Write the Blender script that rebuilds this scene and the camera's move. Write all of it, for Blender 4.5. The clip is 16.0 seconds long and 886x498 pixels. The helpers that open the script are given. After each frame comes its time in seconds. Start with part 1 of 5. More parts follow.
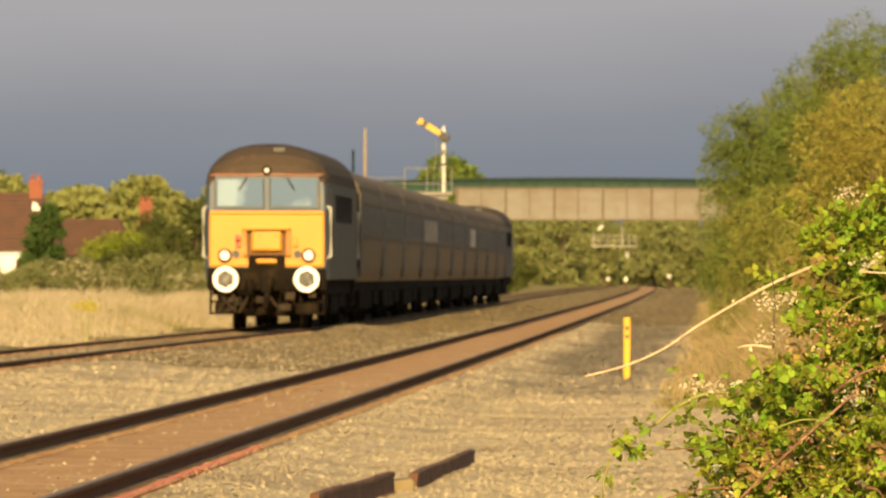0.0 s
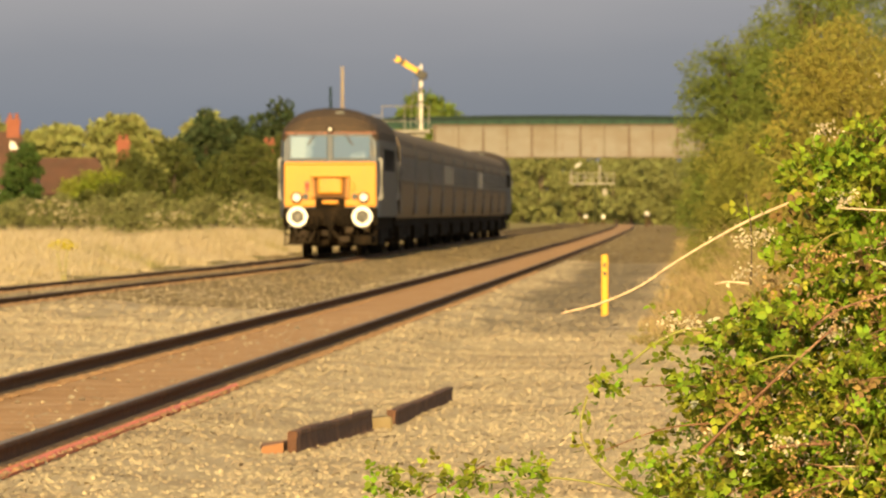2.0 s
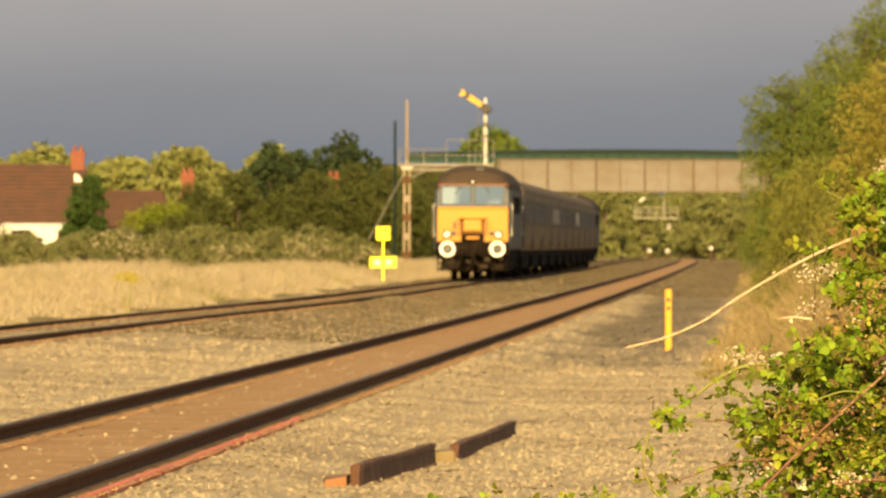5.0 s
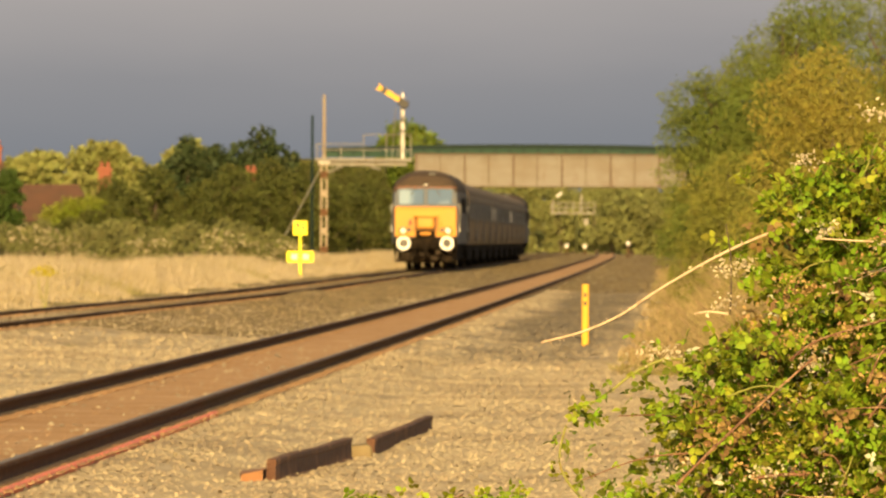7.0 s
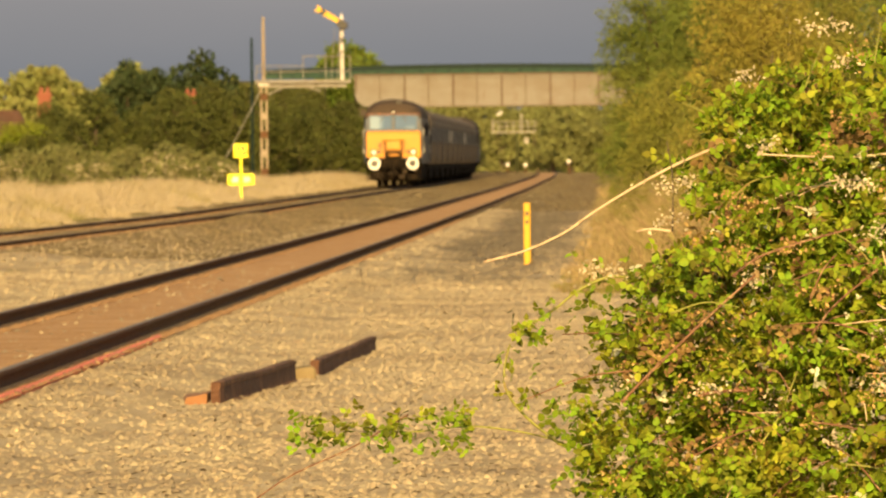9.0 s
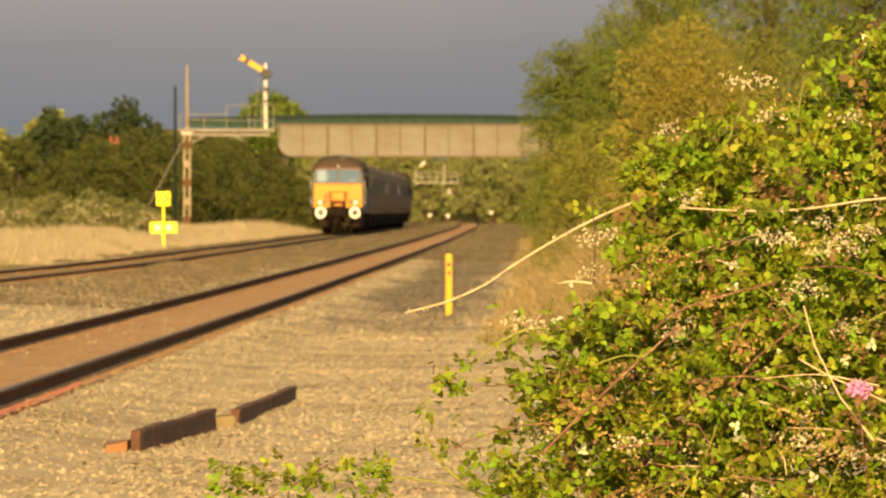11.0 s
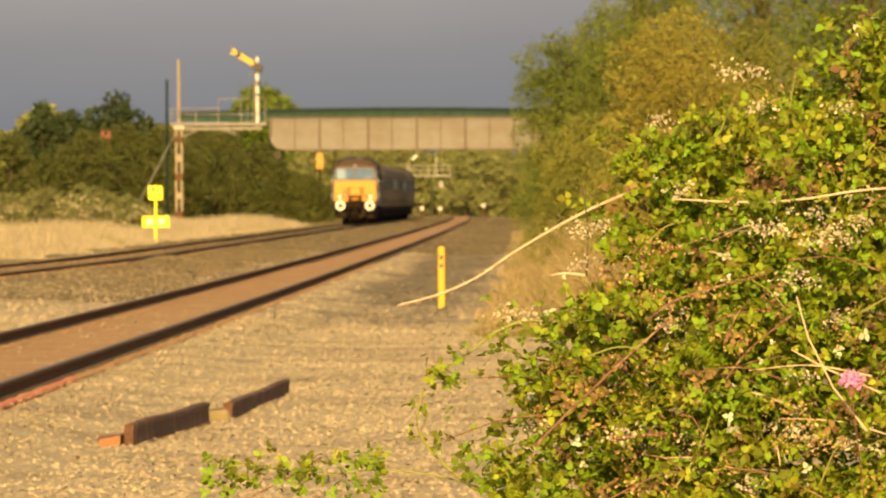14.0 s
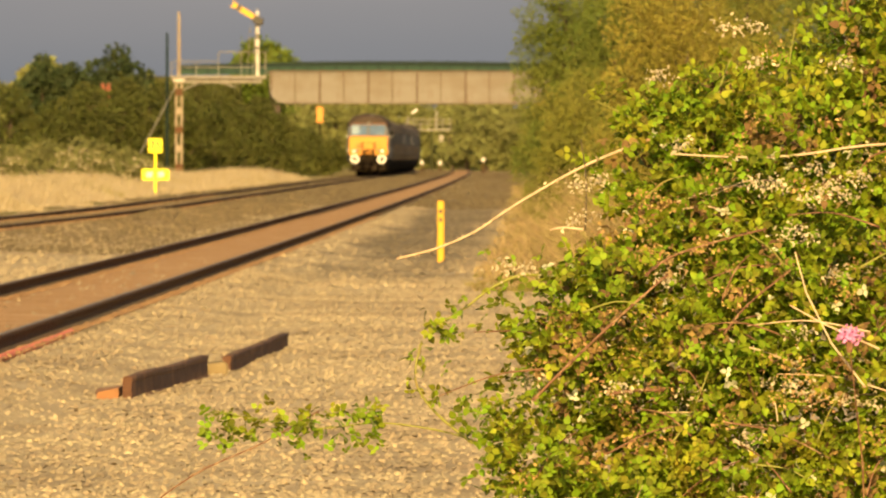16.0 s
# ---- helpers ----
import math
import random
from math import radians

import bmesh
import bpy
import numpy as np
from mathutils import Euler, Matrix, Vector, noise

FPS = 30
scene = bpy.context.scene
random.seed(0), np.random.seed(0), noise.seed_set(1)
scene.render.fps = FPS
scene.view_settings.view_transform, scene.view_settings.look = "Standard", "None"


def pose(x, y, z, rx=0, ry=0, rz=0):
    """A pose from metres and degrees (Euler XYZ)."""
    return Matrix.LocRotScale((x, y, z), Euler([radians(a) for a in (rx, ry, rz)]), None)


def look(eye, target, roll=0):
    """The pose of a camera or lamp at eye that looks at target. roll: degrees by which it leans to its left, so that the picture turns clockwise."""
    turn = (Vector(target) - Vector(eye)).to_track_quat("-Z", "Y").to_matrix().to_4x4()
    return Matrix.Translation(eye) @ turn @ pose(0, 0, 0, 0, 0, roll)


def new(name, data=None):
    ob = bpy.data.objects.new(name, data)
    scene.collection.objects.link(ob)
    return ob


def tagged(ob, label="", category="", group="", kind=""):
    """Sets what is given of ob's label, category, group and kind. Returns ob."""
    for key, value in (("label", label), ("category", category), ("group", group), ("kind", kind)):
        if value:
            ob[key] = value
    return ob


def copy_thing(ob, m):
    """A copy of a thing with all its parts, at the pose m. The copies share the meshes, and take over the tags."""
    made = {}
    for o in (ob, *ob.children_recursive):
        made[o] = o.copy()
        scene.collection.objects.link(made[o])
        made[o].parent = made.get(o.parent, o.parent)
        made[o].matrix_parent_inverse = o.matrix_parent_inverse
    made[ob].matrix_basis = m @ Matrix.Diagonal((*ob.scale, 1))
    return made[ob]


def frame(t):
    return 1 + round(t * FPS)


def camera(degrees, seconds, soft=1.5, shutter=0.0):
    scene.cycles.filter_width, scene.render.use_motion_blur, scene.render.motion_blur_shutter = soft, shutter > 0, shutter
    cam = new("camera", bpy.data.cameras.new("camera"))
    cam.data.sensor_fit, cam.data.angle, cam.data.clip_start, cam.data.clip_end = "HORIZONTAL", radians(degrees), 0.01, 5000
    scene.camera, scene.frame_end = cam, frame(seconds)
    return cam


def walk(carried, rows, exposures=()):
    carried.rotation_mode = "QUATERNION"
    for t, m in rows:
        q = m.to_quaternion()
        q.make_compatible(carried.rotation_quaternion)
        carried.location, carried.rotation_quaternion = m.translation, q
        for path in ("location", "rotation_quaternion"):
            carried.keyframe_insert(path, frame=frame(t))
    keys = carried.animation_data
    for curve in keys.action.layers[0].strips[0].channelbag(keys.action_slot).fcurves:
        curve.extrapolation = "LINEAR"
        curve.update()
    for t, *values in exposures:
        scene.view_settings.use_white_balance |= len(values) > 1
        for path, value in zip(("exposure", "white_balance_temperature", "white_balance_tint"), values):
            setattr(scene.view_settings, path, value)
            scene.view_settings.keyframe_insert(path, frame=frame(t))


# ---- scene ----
cam = camera(4.49, 16.0, soft=2.0)
cam.data.dof.use_dof = True
cam.data.dof.focus_distance = 30.5
cam.data.dof.aperture_fstop = 42.0

# seconds, sideways and height of the eye in metres, bearing and elevation of the view in radians, lean in degrees
PATH = [
    (0.0, -0.004, 1.502, 0.00286, 0.00211, 0.06),
    (0.5, -0.004, 1.501, 0.00196, 0.00061, -0.06),
    (1.0, -0.003, 1.501, 0.00384, -0.00211, -0.79),
    (1.5, -0.003, 1.500, 0.00475, -0.00226, 0.05),
    (2.0, -0.002, 1.500, 0.00483, -0.00339, -0.09),
    (2.5, -0.003, 1.501, 0.00624, -0.00347, -0.07),
    (3.0, -0.002, 1.501, 0.00209, 0.00165, -0.18),
    (3.2, -0.001, 1.501, -0.00070, -0.00017, 0.31),
    (5.3, -0.000, 1.501, -0.00092, -0.00043, 0.00),
    (5.5, 0.000, 1.500, -0.00003, -0.00045, -0.15),
    (6.0, 0.001, 1.499, 0.00012, 0.00086, -0.22),
    (6.5, 0.001, 1.499, 0.00414, 0.00080, -0.33),
    (7.0, 0.002, 1.499, 0.00650, -0.00084, 0.22),
    (7.5, 0.002, 1.500, 0.00778, -0.00493, 0.38),
    (8.0, 0.002, 1.500, 0.01147, -0.00643, 0.54),
    (8.2, 0.001, 1.500, 0.01351, -0.00801, -0.75),
    (10.3, 0.000, 1.500, 0.01460, -0.00769, 0.19),
    (10.5, 0.000, 1.501, 0.01872, -0.00803, 0.14),
    (11.0, 0.001, 1.501, 0.01860, -0.00349, 0.00),
    (11.5, 0.002, 1.500, 0.02104, -0.00642, -0.06),
    (12.0, 0.001, 1.499, 0.01954, -0.00363, -0.27),
    (12.5, 0.001, 1.499, 0.01999, -0.00497, -0.13),
    (13.0, 0.001, 1.499, 0.01993, -0.00470, -0.06),
    (13.5, 0.000, 1.499, 0.01846, -0.00400, 0.09),
    (14.0, 0.000, 1.499, 0.01928, -0.00411, -0.25),
    (14.5, 0.001, 1.499, 0.01798, -0.00351, -0.04),
    (15.0, 0.001, 1.499, 0.01865, -0.00473, -0.04),
    (15.5, 0.002, 1.498, 0.01711, -0.00625, 0.06),
    (16.0, 0.003, 1.498, 0.01931, -0.00817, 0.01),
]
walk(cam, [(t, look((ex, 0, ez), (ex + 1000 * b, 1000, ez + 1000 * e), roll)) for t, ex, ez, b, e, roll in PATH],
     exposures=[(0, 0.78, 7400, 7), (1.5, 0.84, 7500, 7), (3, 0.76, 7700, 7), (5.5, 0.78, 8000, 8), (8, 0.76, 8200, 9), (10.5, 0.74, 8500, 10), (16, 0.78, 8600, 10)])

# ---- light: low evening sun behind the eye and to the left, dark cloud ahead ----
SUN_AZ, SUN_EL = radians(3), radians(18)
world = bpy.data.worlds.new("evening_sky")
scene.world = world
world.use_nodes = True
wn = world.node_tree
sky = wn.nodes.new("ShaderNodeTexSky")
sky.sky_type, sky.sun_disc, sky.sun_elevation = "NISHITA", False, SUN_EL
sky.sun_rotation = radians(180) + SUN_AZ
sky.air_density, sky.dust_density = 1.2, 2.0
wn.links.new(sky.outputs[0], wn.nodes["Background"].inputs[0])
wn.nodes["Background"].inputs[1].default_value = 0.09
sun = new("sun", bpy.data.lights.new("sun", "SUN"))
sun.data.energy, sun.data.angle, sun.data.color = 5.0, radians(0.6), (1.0, 0.725, 0.38)
sun_from = Vector((-math.sin(SUN_AZ) * math.cos(SUN_EL), -math.cos(SUN_AZ) * math.cos(SUN_EL), math.sin(SUN_EL)))
sun.matrix_world = look(sun_from * 100, (0, 0, 0))


# ---- materials ----
def material(name, colour, rough=0.8, metal=0.0, spots=(), bump=0.0, bump_scale=20.0, island=0.0, object_random=0.0, gloss=0.5, through_light=0.0):
    """A procedural surface. spots: (scale in 1/m, colour, low, high) layers of noise laid over the base colour."""
    m = bpy.data.materials.new(name)
    m.use_nodes = True
    nt = m.node_tree
    bsdf = nt.nodes["Principled BSDF"]
    bsdf.inputs["Roughness"].default_value, bsdf.inputs["Metallic"].default_value = rough, metal
    bsdf.inputs["Specular IOR Level"].default_value = gloss
    base = nt.nodes.new("ShaderNodeRGB")
    base.outputs[0].default_value = (*colour, 1)
    out = base.outputs[0]
    where = nt.nodes.new("ShaderNodeTexCoord").outputs["Object"]
    for scale, tint, low, high in spots:
        stretch = nt.nodes.new("ShaderNodeMapping")
        stretch.inputs["Scale"].default_value = scale if isinstance(scale, tuple) else (scale, scale, scale)
        nt.links.new(where, stretch.inputs[0])
        n = nt.nodes.new("ShaderNodeTexNoise")
        n.inputs["Scale"].default_value, n.inputs["Detail"].default_value = 1.0, 5.0
        nt.links.new(stretch.outputs[0], n.inputs["Vector"])
        r = nt.nodes.new("ShaderNodeMapRange")
        r.inputs[1].default_value, r.inputs[2].default_value = low, high
        nt.links.new(n.outputs[0], r.inputs[0])
        mix = nt.nodes.new("ShaderNodeMix")
        mix.data_type = "RGBA"
        mix.inputs[7].default_value = (*tint, 1)
        nt.links.new(r.outputs[0], mix.inputs[0])
        nt.links.new(out, mix.inputs[6])
        out = mix.outputs[2]
    if island or object_random:
        hsv = nt.nodes.new("ShaderNodeHueSaturation")
        src = nt.nodes.new("ShaderNodeNewGeometry").outputs["Random Per Island"] if island else nt.nodes.new("ShaderNodeObjectInfo").outputs["Random"]
        amount = island or object_random
        r = nt.nodes.new("ShaderNodeMapRange")
        r.inputs[3].default_value, r.inputs[4].default_value = 1 - amount, 1 + amount
        nt.links.new(src, r.inputs[0])
        nt.links.new(r.outputs[0], hsv.inputs["Value"])
        h = nt.nodes.new("ShaderNodeMath")
        h.operation = "MULTIPLY_ADD"
        h.inputs[1].default_value, h.inputs[2].default_value = 0.05 * min(1, amount * 2), 0.5 - 0.025 * min(1, amount * 2)
        nt.links.new(src, h.inputs[0])
        nt.links.new(h.outputs[0], hsv.inputs["Hue"])
        nt.links.new(out, hsv.inputs["Color"])
        out = hsv.outputs[0]
    nt.links.new(out, bsdf.inputs["Base Color"])
    if bump:
        n = nt.nodes.new("ShaderNodeTexNoise")
        n.inputs["Scale"].default_value, n.inputs["Detail"].default_value = bump_scale, 4.0
        nt.links.new(where, n.inputs["Vector"])
        b = nt.nodes.new("ShaderNodeBump")
        b.inputs["Strength"].default_value, b.inputs["Distance"].default_value = bump, 0.05
        nt.links.new(n.outputs[0], b.inputs["Height"])
        nt.links.new(b.outputs[0], bsdf.inputs["Normal"])
    if through_light:
        tr = nt.nodes.new("ShaderNodeBsdfTranslucent")
        nt.links.new(out, tr.inputs[0])
        mx = nt.nodes.new("ShaderNodeMixShader")
        mx.inputs[0].default_value = through_light
        nt.links.new(bsdf.outputs[0], mx.inputs[1])
        nt.links.new(tr.outputs[0], mx.inputs[2])
        nt.links.new(mx.outputs[0], nt.nodes["Material Output"].inputs[0])
    return m


def leaf_material(name, colour, dry, amount=0.35, scale=0.6):
    return material(name, colour, 0.65, gloss=0.2, spots=((scale, dry, 0.45, 0.75),), island=amount, through_light=0.3)


BALLAST = material("ballast", (0.43, 0.35, 0.215), 1.0, gloss=0.05, spots=((0.4, (0.30, 0.24, 0.155), 0.45, 0.65), ((1.5, 0.3, 1), (0.47, 0.39, 0.26), 0.5, 0.7), (14, (0.50, 0.43, 0.32), 0.56, 0.72), (22, (0.25, 0.20, 0.13), 0.58, 0.74)), bump=0.2, bump_scale=16)
STONE = material("ballast_stone", (0.51, 0.42, 0.27), 0.95, gloss=0.1, spots=((30, (0.38, 0.31, 0.20), 0.4, 0.7), (0.4, (0.35, 0.28, 0.18), 0.45, 0.65)), island=0.16)


def dark_strips(m):
    """Darker strip of cess on the right of the near track and another along the far track, with ragged ends."""
    nt = m.node_tree
    bsdf = nt.nodes["Principled BSDF"]
    clean = bsdf.inputs["Base Color"].links[0].from_socket

    def calc(op, a, b=None, c=None):
        n = nt.nodes.new("ShaderNodeMath")
        n.operation = op
        for i, v in enumerate((a, b, c)):
            if v is None:
                continue
            if isinstance(v, (int, float)):
                n.inputs[i].default_value = v
            else:
                nt.links.new(v, n.inputs[i])
        return n.outputs[0]

    def step(v, a, b):
        n = nt.nodes.new("ShaderNodeMapRange")
        n.interpolation_type = "SMOOTHSTEP"
        n.inputs[1].default_value, n.inputs[2].default_value = a, b
        nt.links.new(v, n.inputs[0])
        return n.outputs[0]

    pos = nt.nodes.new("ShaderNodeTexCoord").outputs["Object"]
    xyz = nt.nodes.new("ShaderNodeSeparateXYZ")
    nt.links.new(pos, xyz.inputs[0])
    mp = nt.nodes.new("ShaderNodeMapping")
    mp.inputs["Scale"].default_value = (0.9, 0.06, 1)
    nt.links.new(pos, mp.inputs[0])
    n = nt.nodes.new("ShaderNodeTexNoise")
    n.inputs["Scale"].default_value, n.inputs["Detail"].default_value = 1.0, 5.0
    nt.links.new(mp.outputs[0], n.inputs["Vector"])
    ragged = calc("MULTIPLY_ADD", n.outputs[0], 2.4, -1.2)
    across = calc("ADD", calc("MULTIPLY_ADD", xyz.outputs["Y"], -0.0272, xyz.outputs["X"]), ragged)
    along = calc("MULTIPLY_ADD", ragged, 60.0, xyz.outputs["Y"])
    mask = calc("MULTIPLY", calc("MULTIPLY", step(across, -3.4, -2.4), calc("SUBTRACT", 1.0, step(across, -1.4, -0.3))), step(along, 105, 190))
    # darker ground round the far track and between the two
    far_mask = calc("MULTIPLY", calc("MULTIPLY", step(across, -12.0, -11.0), calc("SUBTRACT", 1.0, step(across, -6.6, -5.6))), step(along, 130, 240))
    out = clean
    for where, tint, amount in ((mask, (0.42, 0.43, 0.46), 0.9), (far_mask, (0.60, 0.54, 0.42), 0.9)):
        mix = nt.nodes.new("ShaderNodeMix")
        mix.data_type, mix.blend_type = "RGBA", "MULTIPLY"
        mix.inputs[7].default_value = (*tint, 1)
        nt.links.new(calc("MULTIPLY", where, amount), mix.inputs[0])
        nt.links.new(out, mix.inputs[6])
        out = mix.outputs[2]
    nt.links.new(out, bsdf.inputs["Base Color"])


dark_strips(BALLAST)
dark_strips(STONE)
FOURFOOT = material("rusty_bed", (0.42, 0.262, 0.14), 1.0, gloss=0.05, spots=((0.9, (0.36, 0.215, 0.11), 0.42, 0.65), (1.6, (0.50, 0.35, 0.21), 0.55, 0.68)), bump=0.15, bump_scale=20)
EARTH = material("dry_earth", (0.26, 0.205, 0.095), 1.0, gloss=0.05, spots=((0.15, (0.14, 0.15, 0.05), 0.45, 0.65), (3, (0.32, 0.26, 0.13), 0.5, 0.7)), bump=0.5, bump_scale=8)
RUST = material("rusty_steel", (0.085, 0.047, 0.028), 0.85, 0.0, gloss=0.1, spots=((6, (0.12, 0.062, 0.033), 0.45, 0.65),), bump=0.3, bump_scale=60)
# foot faces far lighter than the web: sun on the lip, put into the colour
RAIL_FOOT = material("sunlit_rail_foot", (0.42, 0.27, 0.135), 0.95, gloss=0.05, spots=((3, (0.32, 0.20, 0.10), 0.45, 0.65),))
RAIL_TOP = material("worn_rail_head", (0.15, 0.12, 0.09), 0.65, 0.3, spots=((4, (0.2, 0.13, 0.08), 0.5, 0.7),))
SCRAP = material("scrap_rust", (0.10, 0.046, 0.026), 0.85, 0.1, spots=((5, (0.26, 0.12, 0.055), 0.5, 0.7), ((14, 14, 2), (0.06, 0.03, 0.02), 0.5, 0.7)), bump=0.5, bump_scale=40)
RED_CABLE = material("red_cable", (0.72, 0.20, 0.12), 0.7, spots=((3, (0.58, 0.16, 0.10), 0.45, 0.7),))
YELLOW = material("signal_yellow_paint", (0.54, 0.30, 0.012), 0.55, spots=((5, (0.48, 0.25, 0.02), 0.5, 0.75),))
SIGN_YELLOW = material("sign_yellow", (0.85, 0.78, 0.02), 0.45, spots=((6, (0.7, 0.62, 0.05), 0.55, 0.8),))
BLACK = material("black_paint", (0.02, 0.02, 0.02), 0.6)
WHITE = material("white_paint", (0.56, 0.55, 0.52), 0.55, spots=((4, (0.40, 0.37, 0.31), 0.55, 0.75),))
GREY_METAL = material("galvanised_grey", (0.20, 0.195, 0.175), 0.7, 0.2, spots=((3, (0.14, 0.115, 0.085), 0.5, 0.7),))
GIRDER = material("weathered_cream_paint", (0.150, 0.141, 0.126), 0.7, spots=(((0.5, 0.5, 0.8), (0.128, 0.11, 0.088), 0.42, 0.65), ((6, 6, 0.6), (0.12, 0.08, 0.055), 0.60, 0.75)), bump=0.1)
GIRDER_RUST = material("rust_streaked_flange", (0.075, 0.05, 0.033), 0.8, spots=((2, (0.10, 0.072, 0.05), 0.45, 0.65),))
GREEN_PALE = material("faded_green_paint", (0.016, 0.046, 0.033), 0.7, gloss=0.2, spots=(((0.4, 1, 1), (0.028, 0.062, 0.042), 0.5, 0.7),))
GREEN_PAINT = material("dark_green_paint", (0.004, 0.016, 0.0135), 0.7, gloss=0.2, spots=((1.5, (0.007, 0.02, 0.017), 0.5, 0.7),))
BRICK = material("sooty_brick", (0.045, 0.032, 0.026), 0.9, spots=((3, (0.06, 0.045, 0.035), 0.4, 0.7),), bump=0.3)
WOOD_PALE = material("weathered_timber", (0.25, 0.21, 0.155), 0.85, spots=(((8, 8, 0.8), (0.2, 0.14, 0.09), 0.5, 0.7),))
CONCRETE = material("concrete", (0.42, 0.38, 0.32), 0.9, spots=((3, (0.3, 0.26, 0.2), 0.5, 0.7),))
ROOF_TILE = material("brown_roof_tile", (0.095, 0.047, 0.033), 0.85, spots=((1.2, (0.07, 0.04, 0.03), 0.4, 0.7),), bump=0.2)
CHIMNEY_RED = material("red_brick", (0.20, 0.065, 0.04), 0.9, spots=((5, (0.22, 0.08, 0.05), 0.45, 0.7),))
BARK = material("bark", (0.10, 0.075, 0.05), 0.95, spots=((6, (0.06, 0.045, 0.03), 0.4, 0.7),), bump=0.6)
HAY = material("dry_grass", (0.43, 0.365, 0.255), 0.85, spots=((0.3, (0.37, 0.30, 0.165), 0.5, 0.7), (0.12, (0.30, 0.27, 0.12), 0.56, 0.70)), island=0.1, through_light=0.3)
REED = material("dead_stems", (0.38, 0.28, 0.15), 0.85, spots=((0.5, (0.19, 0.165, 0.055), 0.45, 0.62),), island=0.3, through_light=0.25)
CANE = material("pale_bramble_cane", (0.50, 0.39, 0.26), 0.8, spots=((30, (0.32, 0.20, 0.13), 0.52, 0.7),))
CANE_GREEN = material("green_bramble_cane", (0.21, 0.22, 0.045), 0.6, spots=((12, (0.26, 0.14, 0.06), 0.55, 0.75),))
CANE_RED = material("reddish_bramble_cane", (0.145, 0.068, 0.036), 0.7, spots=((30, (0.34, 0.22, 0.12), 0.5, 0.7),))
PETAL = material("bleached_flower", (0.52, 0.46, 0.32), 0.7, island=0.2, through_light=0.3)
PALE_LEAF = material("pale_leaf_underside", (0.58, 0.60, 0.42), 0.7, island=0.2, through_light=0.3)
SEED = material("tan_seed_head", (0.33, 0.205, 0.085), 0.85, island=0.35)
DIRTY_STONE = material("dirty_ballast_stone", (0.20, 0.158, 0.09), 0.95, gloss=0.1, spots=((0.25, (0.14, 0.108, 0.06), 0.42, 0.62), (3, (0.21, 0.165, 0.095), 0.5, 0.7)), island=0.15)
GRIT = material("rusty_grit", (0.37, 0.225, 0.12), 0.95, gloss=0.1, spots=((1.2, (0.42, 0.28, 0.165), 0.5, 0.7),), island=0.12)
DRY_LEAF = material("brown_leaf", (0.20, 0.125, 0.045), 0.8, island=0.4, through_light=0.2)
PINK = material("pink_petal", (0.70, 0.30, 0.58), 0.6, island=0.25, through_light=0.3)
BRAMBLE = leaf_material("bramble_leaf", (0.15, 0.23, 0.02), (0.32, 0.29, 0.038), 0.6, 6.0)
LEAF_MID = leaf_material("hedge_leaf", (0.068, 0.080, 0.020), (0.105, 0.105, 0.028), 0.35, 0.35)
LEAF_OLIVE = leaf_material("olive_leaf", (0.17, 0.18, 0.038), (0.25, 0.23, 0.052), 0.3, 0.8)
LEAF_DARK = leaf_material("dark_tree_leaf", (0.034, 0.054, 0.022), (0.055, 0.072, 0.024))
LEAF_WILLOW = leaf_material("willow_leaf", (0.108, 0.145, 0.030), (0.17, 0.185, 0.04))
LEAF_YELLOW = leaf_material("yellowing_leaf", (0.235, 0.215, 0.048), (0.32, 0.27, 0.062), 0.3, 1.2)
# far trees: sunlight and haze of the distance mixed into the leaf colour
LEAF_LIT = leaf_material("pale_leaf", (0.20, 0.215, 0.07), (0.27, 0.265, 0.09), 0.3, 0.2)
# tint midway between sun and cloud shadow on the wood past the bridge
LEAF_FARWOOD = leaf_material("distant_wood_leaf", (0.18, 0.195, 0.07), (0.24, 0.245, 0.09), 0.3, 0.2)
LEAF_CONIFER = leaf_material("conifer_leaf", (0.045, 0.082, 0.018), (0.07, 0.11, 0.025))
RAGWORT = material("dull_yellow_flower", (0.36, 0.31, 0.025), 0.8, island=0.3)
LEAF_SCRUB = leaf_material("scrub_leaf", (0.15, 0.16, 0.06), (0.22, 0.20, 0.09))
LEAF_GREEN = leaf_material("fresh_green_leaf", (0.10, 0.15, 0.025), (0.14, 0.18, 0.03))
SCRUB_BANK = material("scrub_covered_bank", (0.055, 0.06, 0.025), 1.0, gloss=0.05, spots=((0.8, (0.035, 0.04, 0.018), 0.4, 0.65), (0.2, (0.09, 0.08, 0.035), 0.5, 0.7)), bump=0.8, bump_scale=3)
LEAF_HEDGE = leaf_material("lime_hedge_leaf", (0.16, 0.20, 0.025), (0.21, 0.23, 0.04))


# ---- mesh helpers ----
def finish(name, bm, mat, parent=None, label="", smooth=False):
    me = bpy.data.meshes.new(name)
    bm.to_mesh(me)
    bm.free()
    for m in mat if isinstance(mat, (list, tuple)) else (mat,):
        me.materials.append(m)
    if smooth:
        me.polygons.foreach_set("use_smooth", [True] * len(me.polygons))
    ob = new(name, me)
    if parent:
        ob.parent = parent
    if label:
        ob["label"] = label
    return ob


def part(name, bm, mat, parent, label="", smooth=False):
    return finish(name, bm, mat, parent, label, smooth)


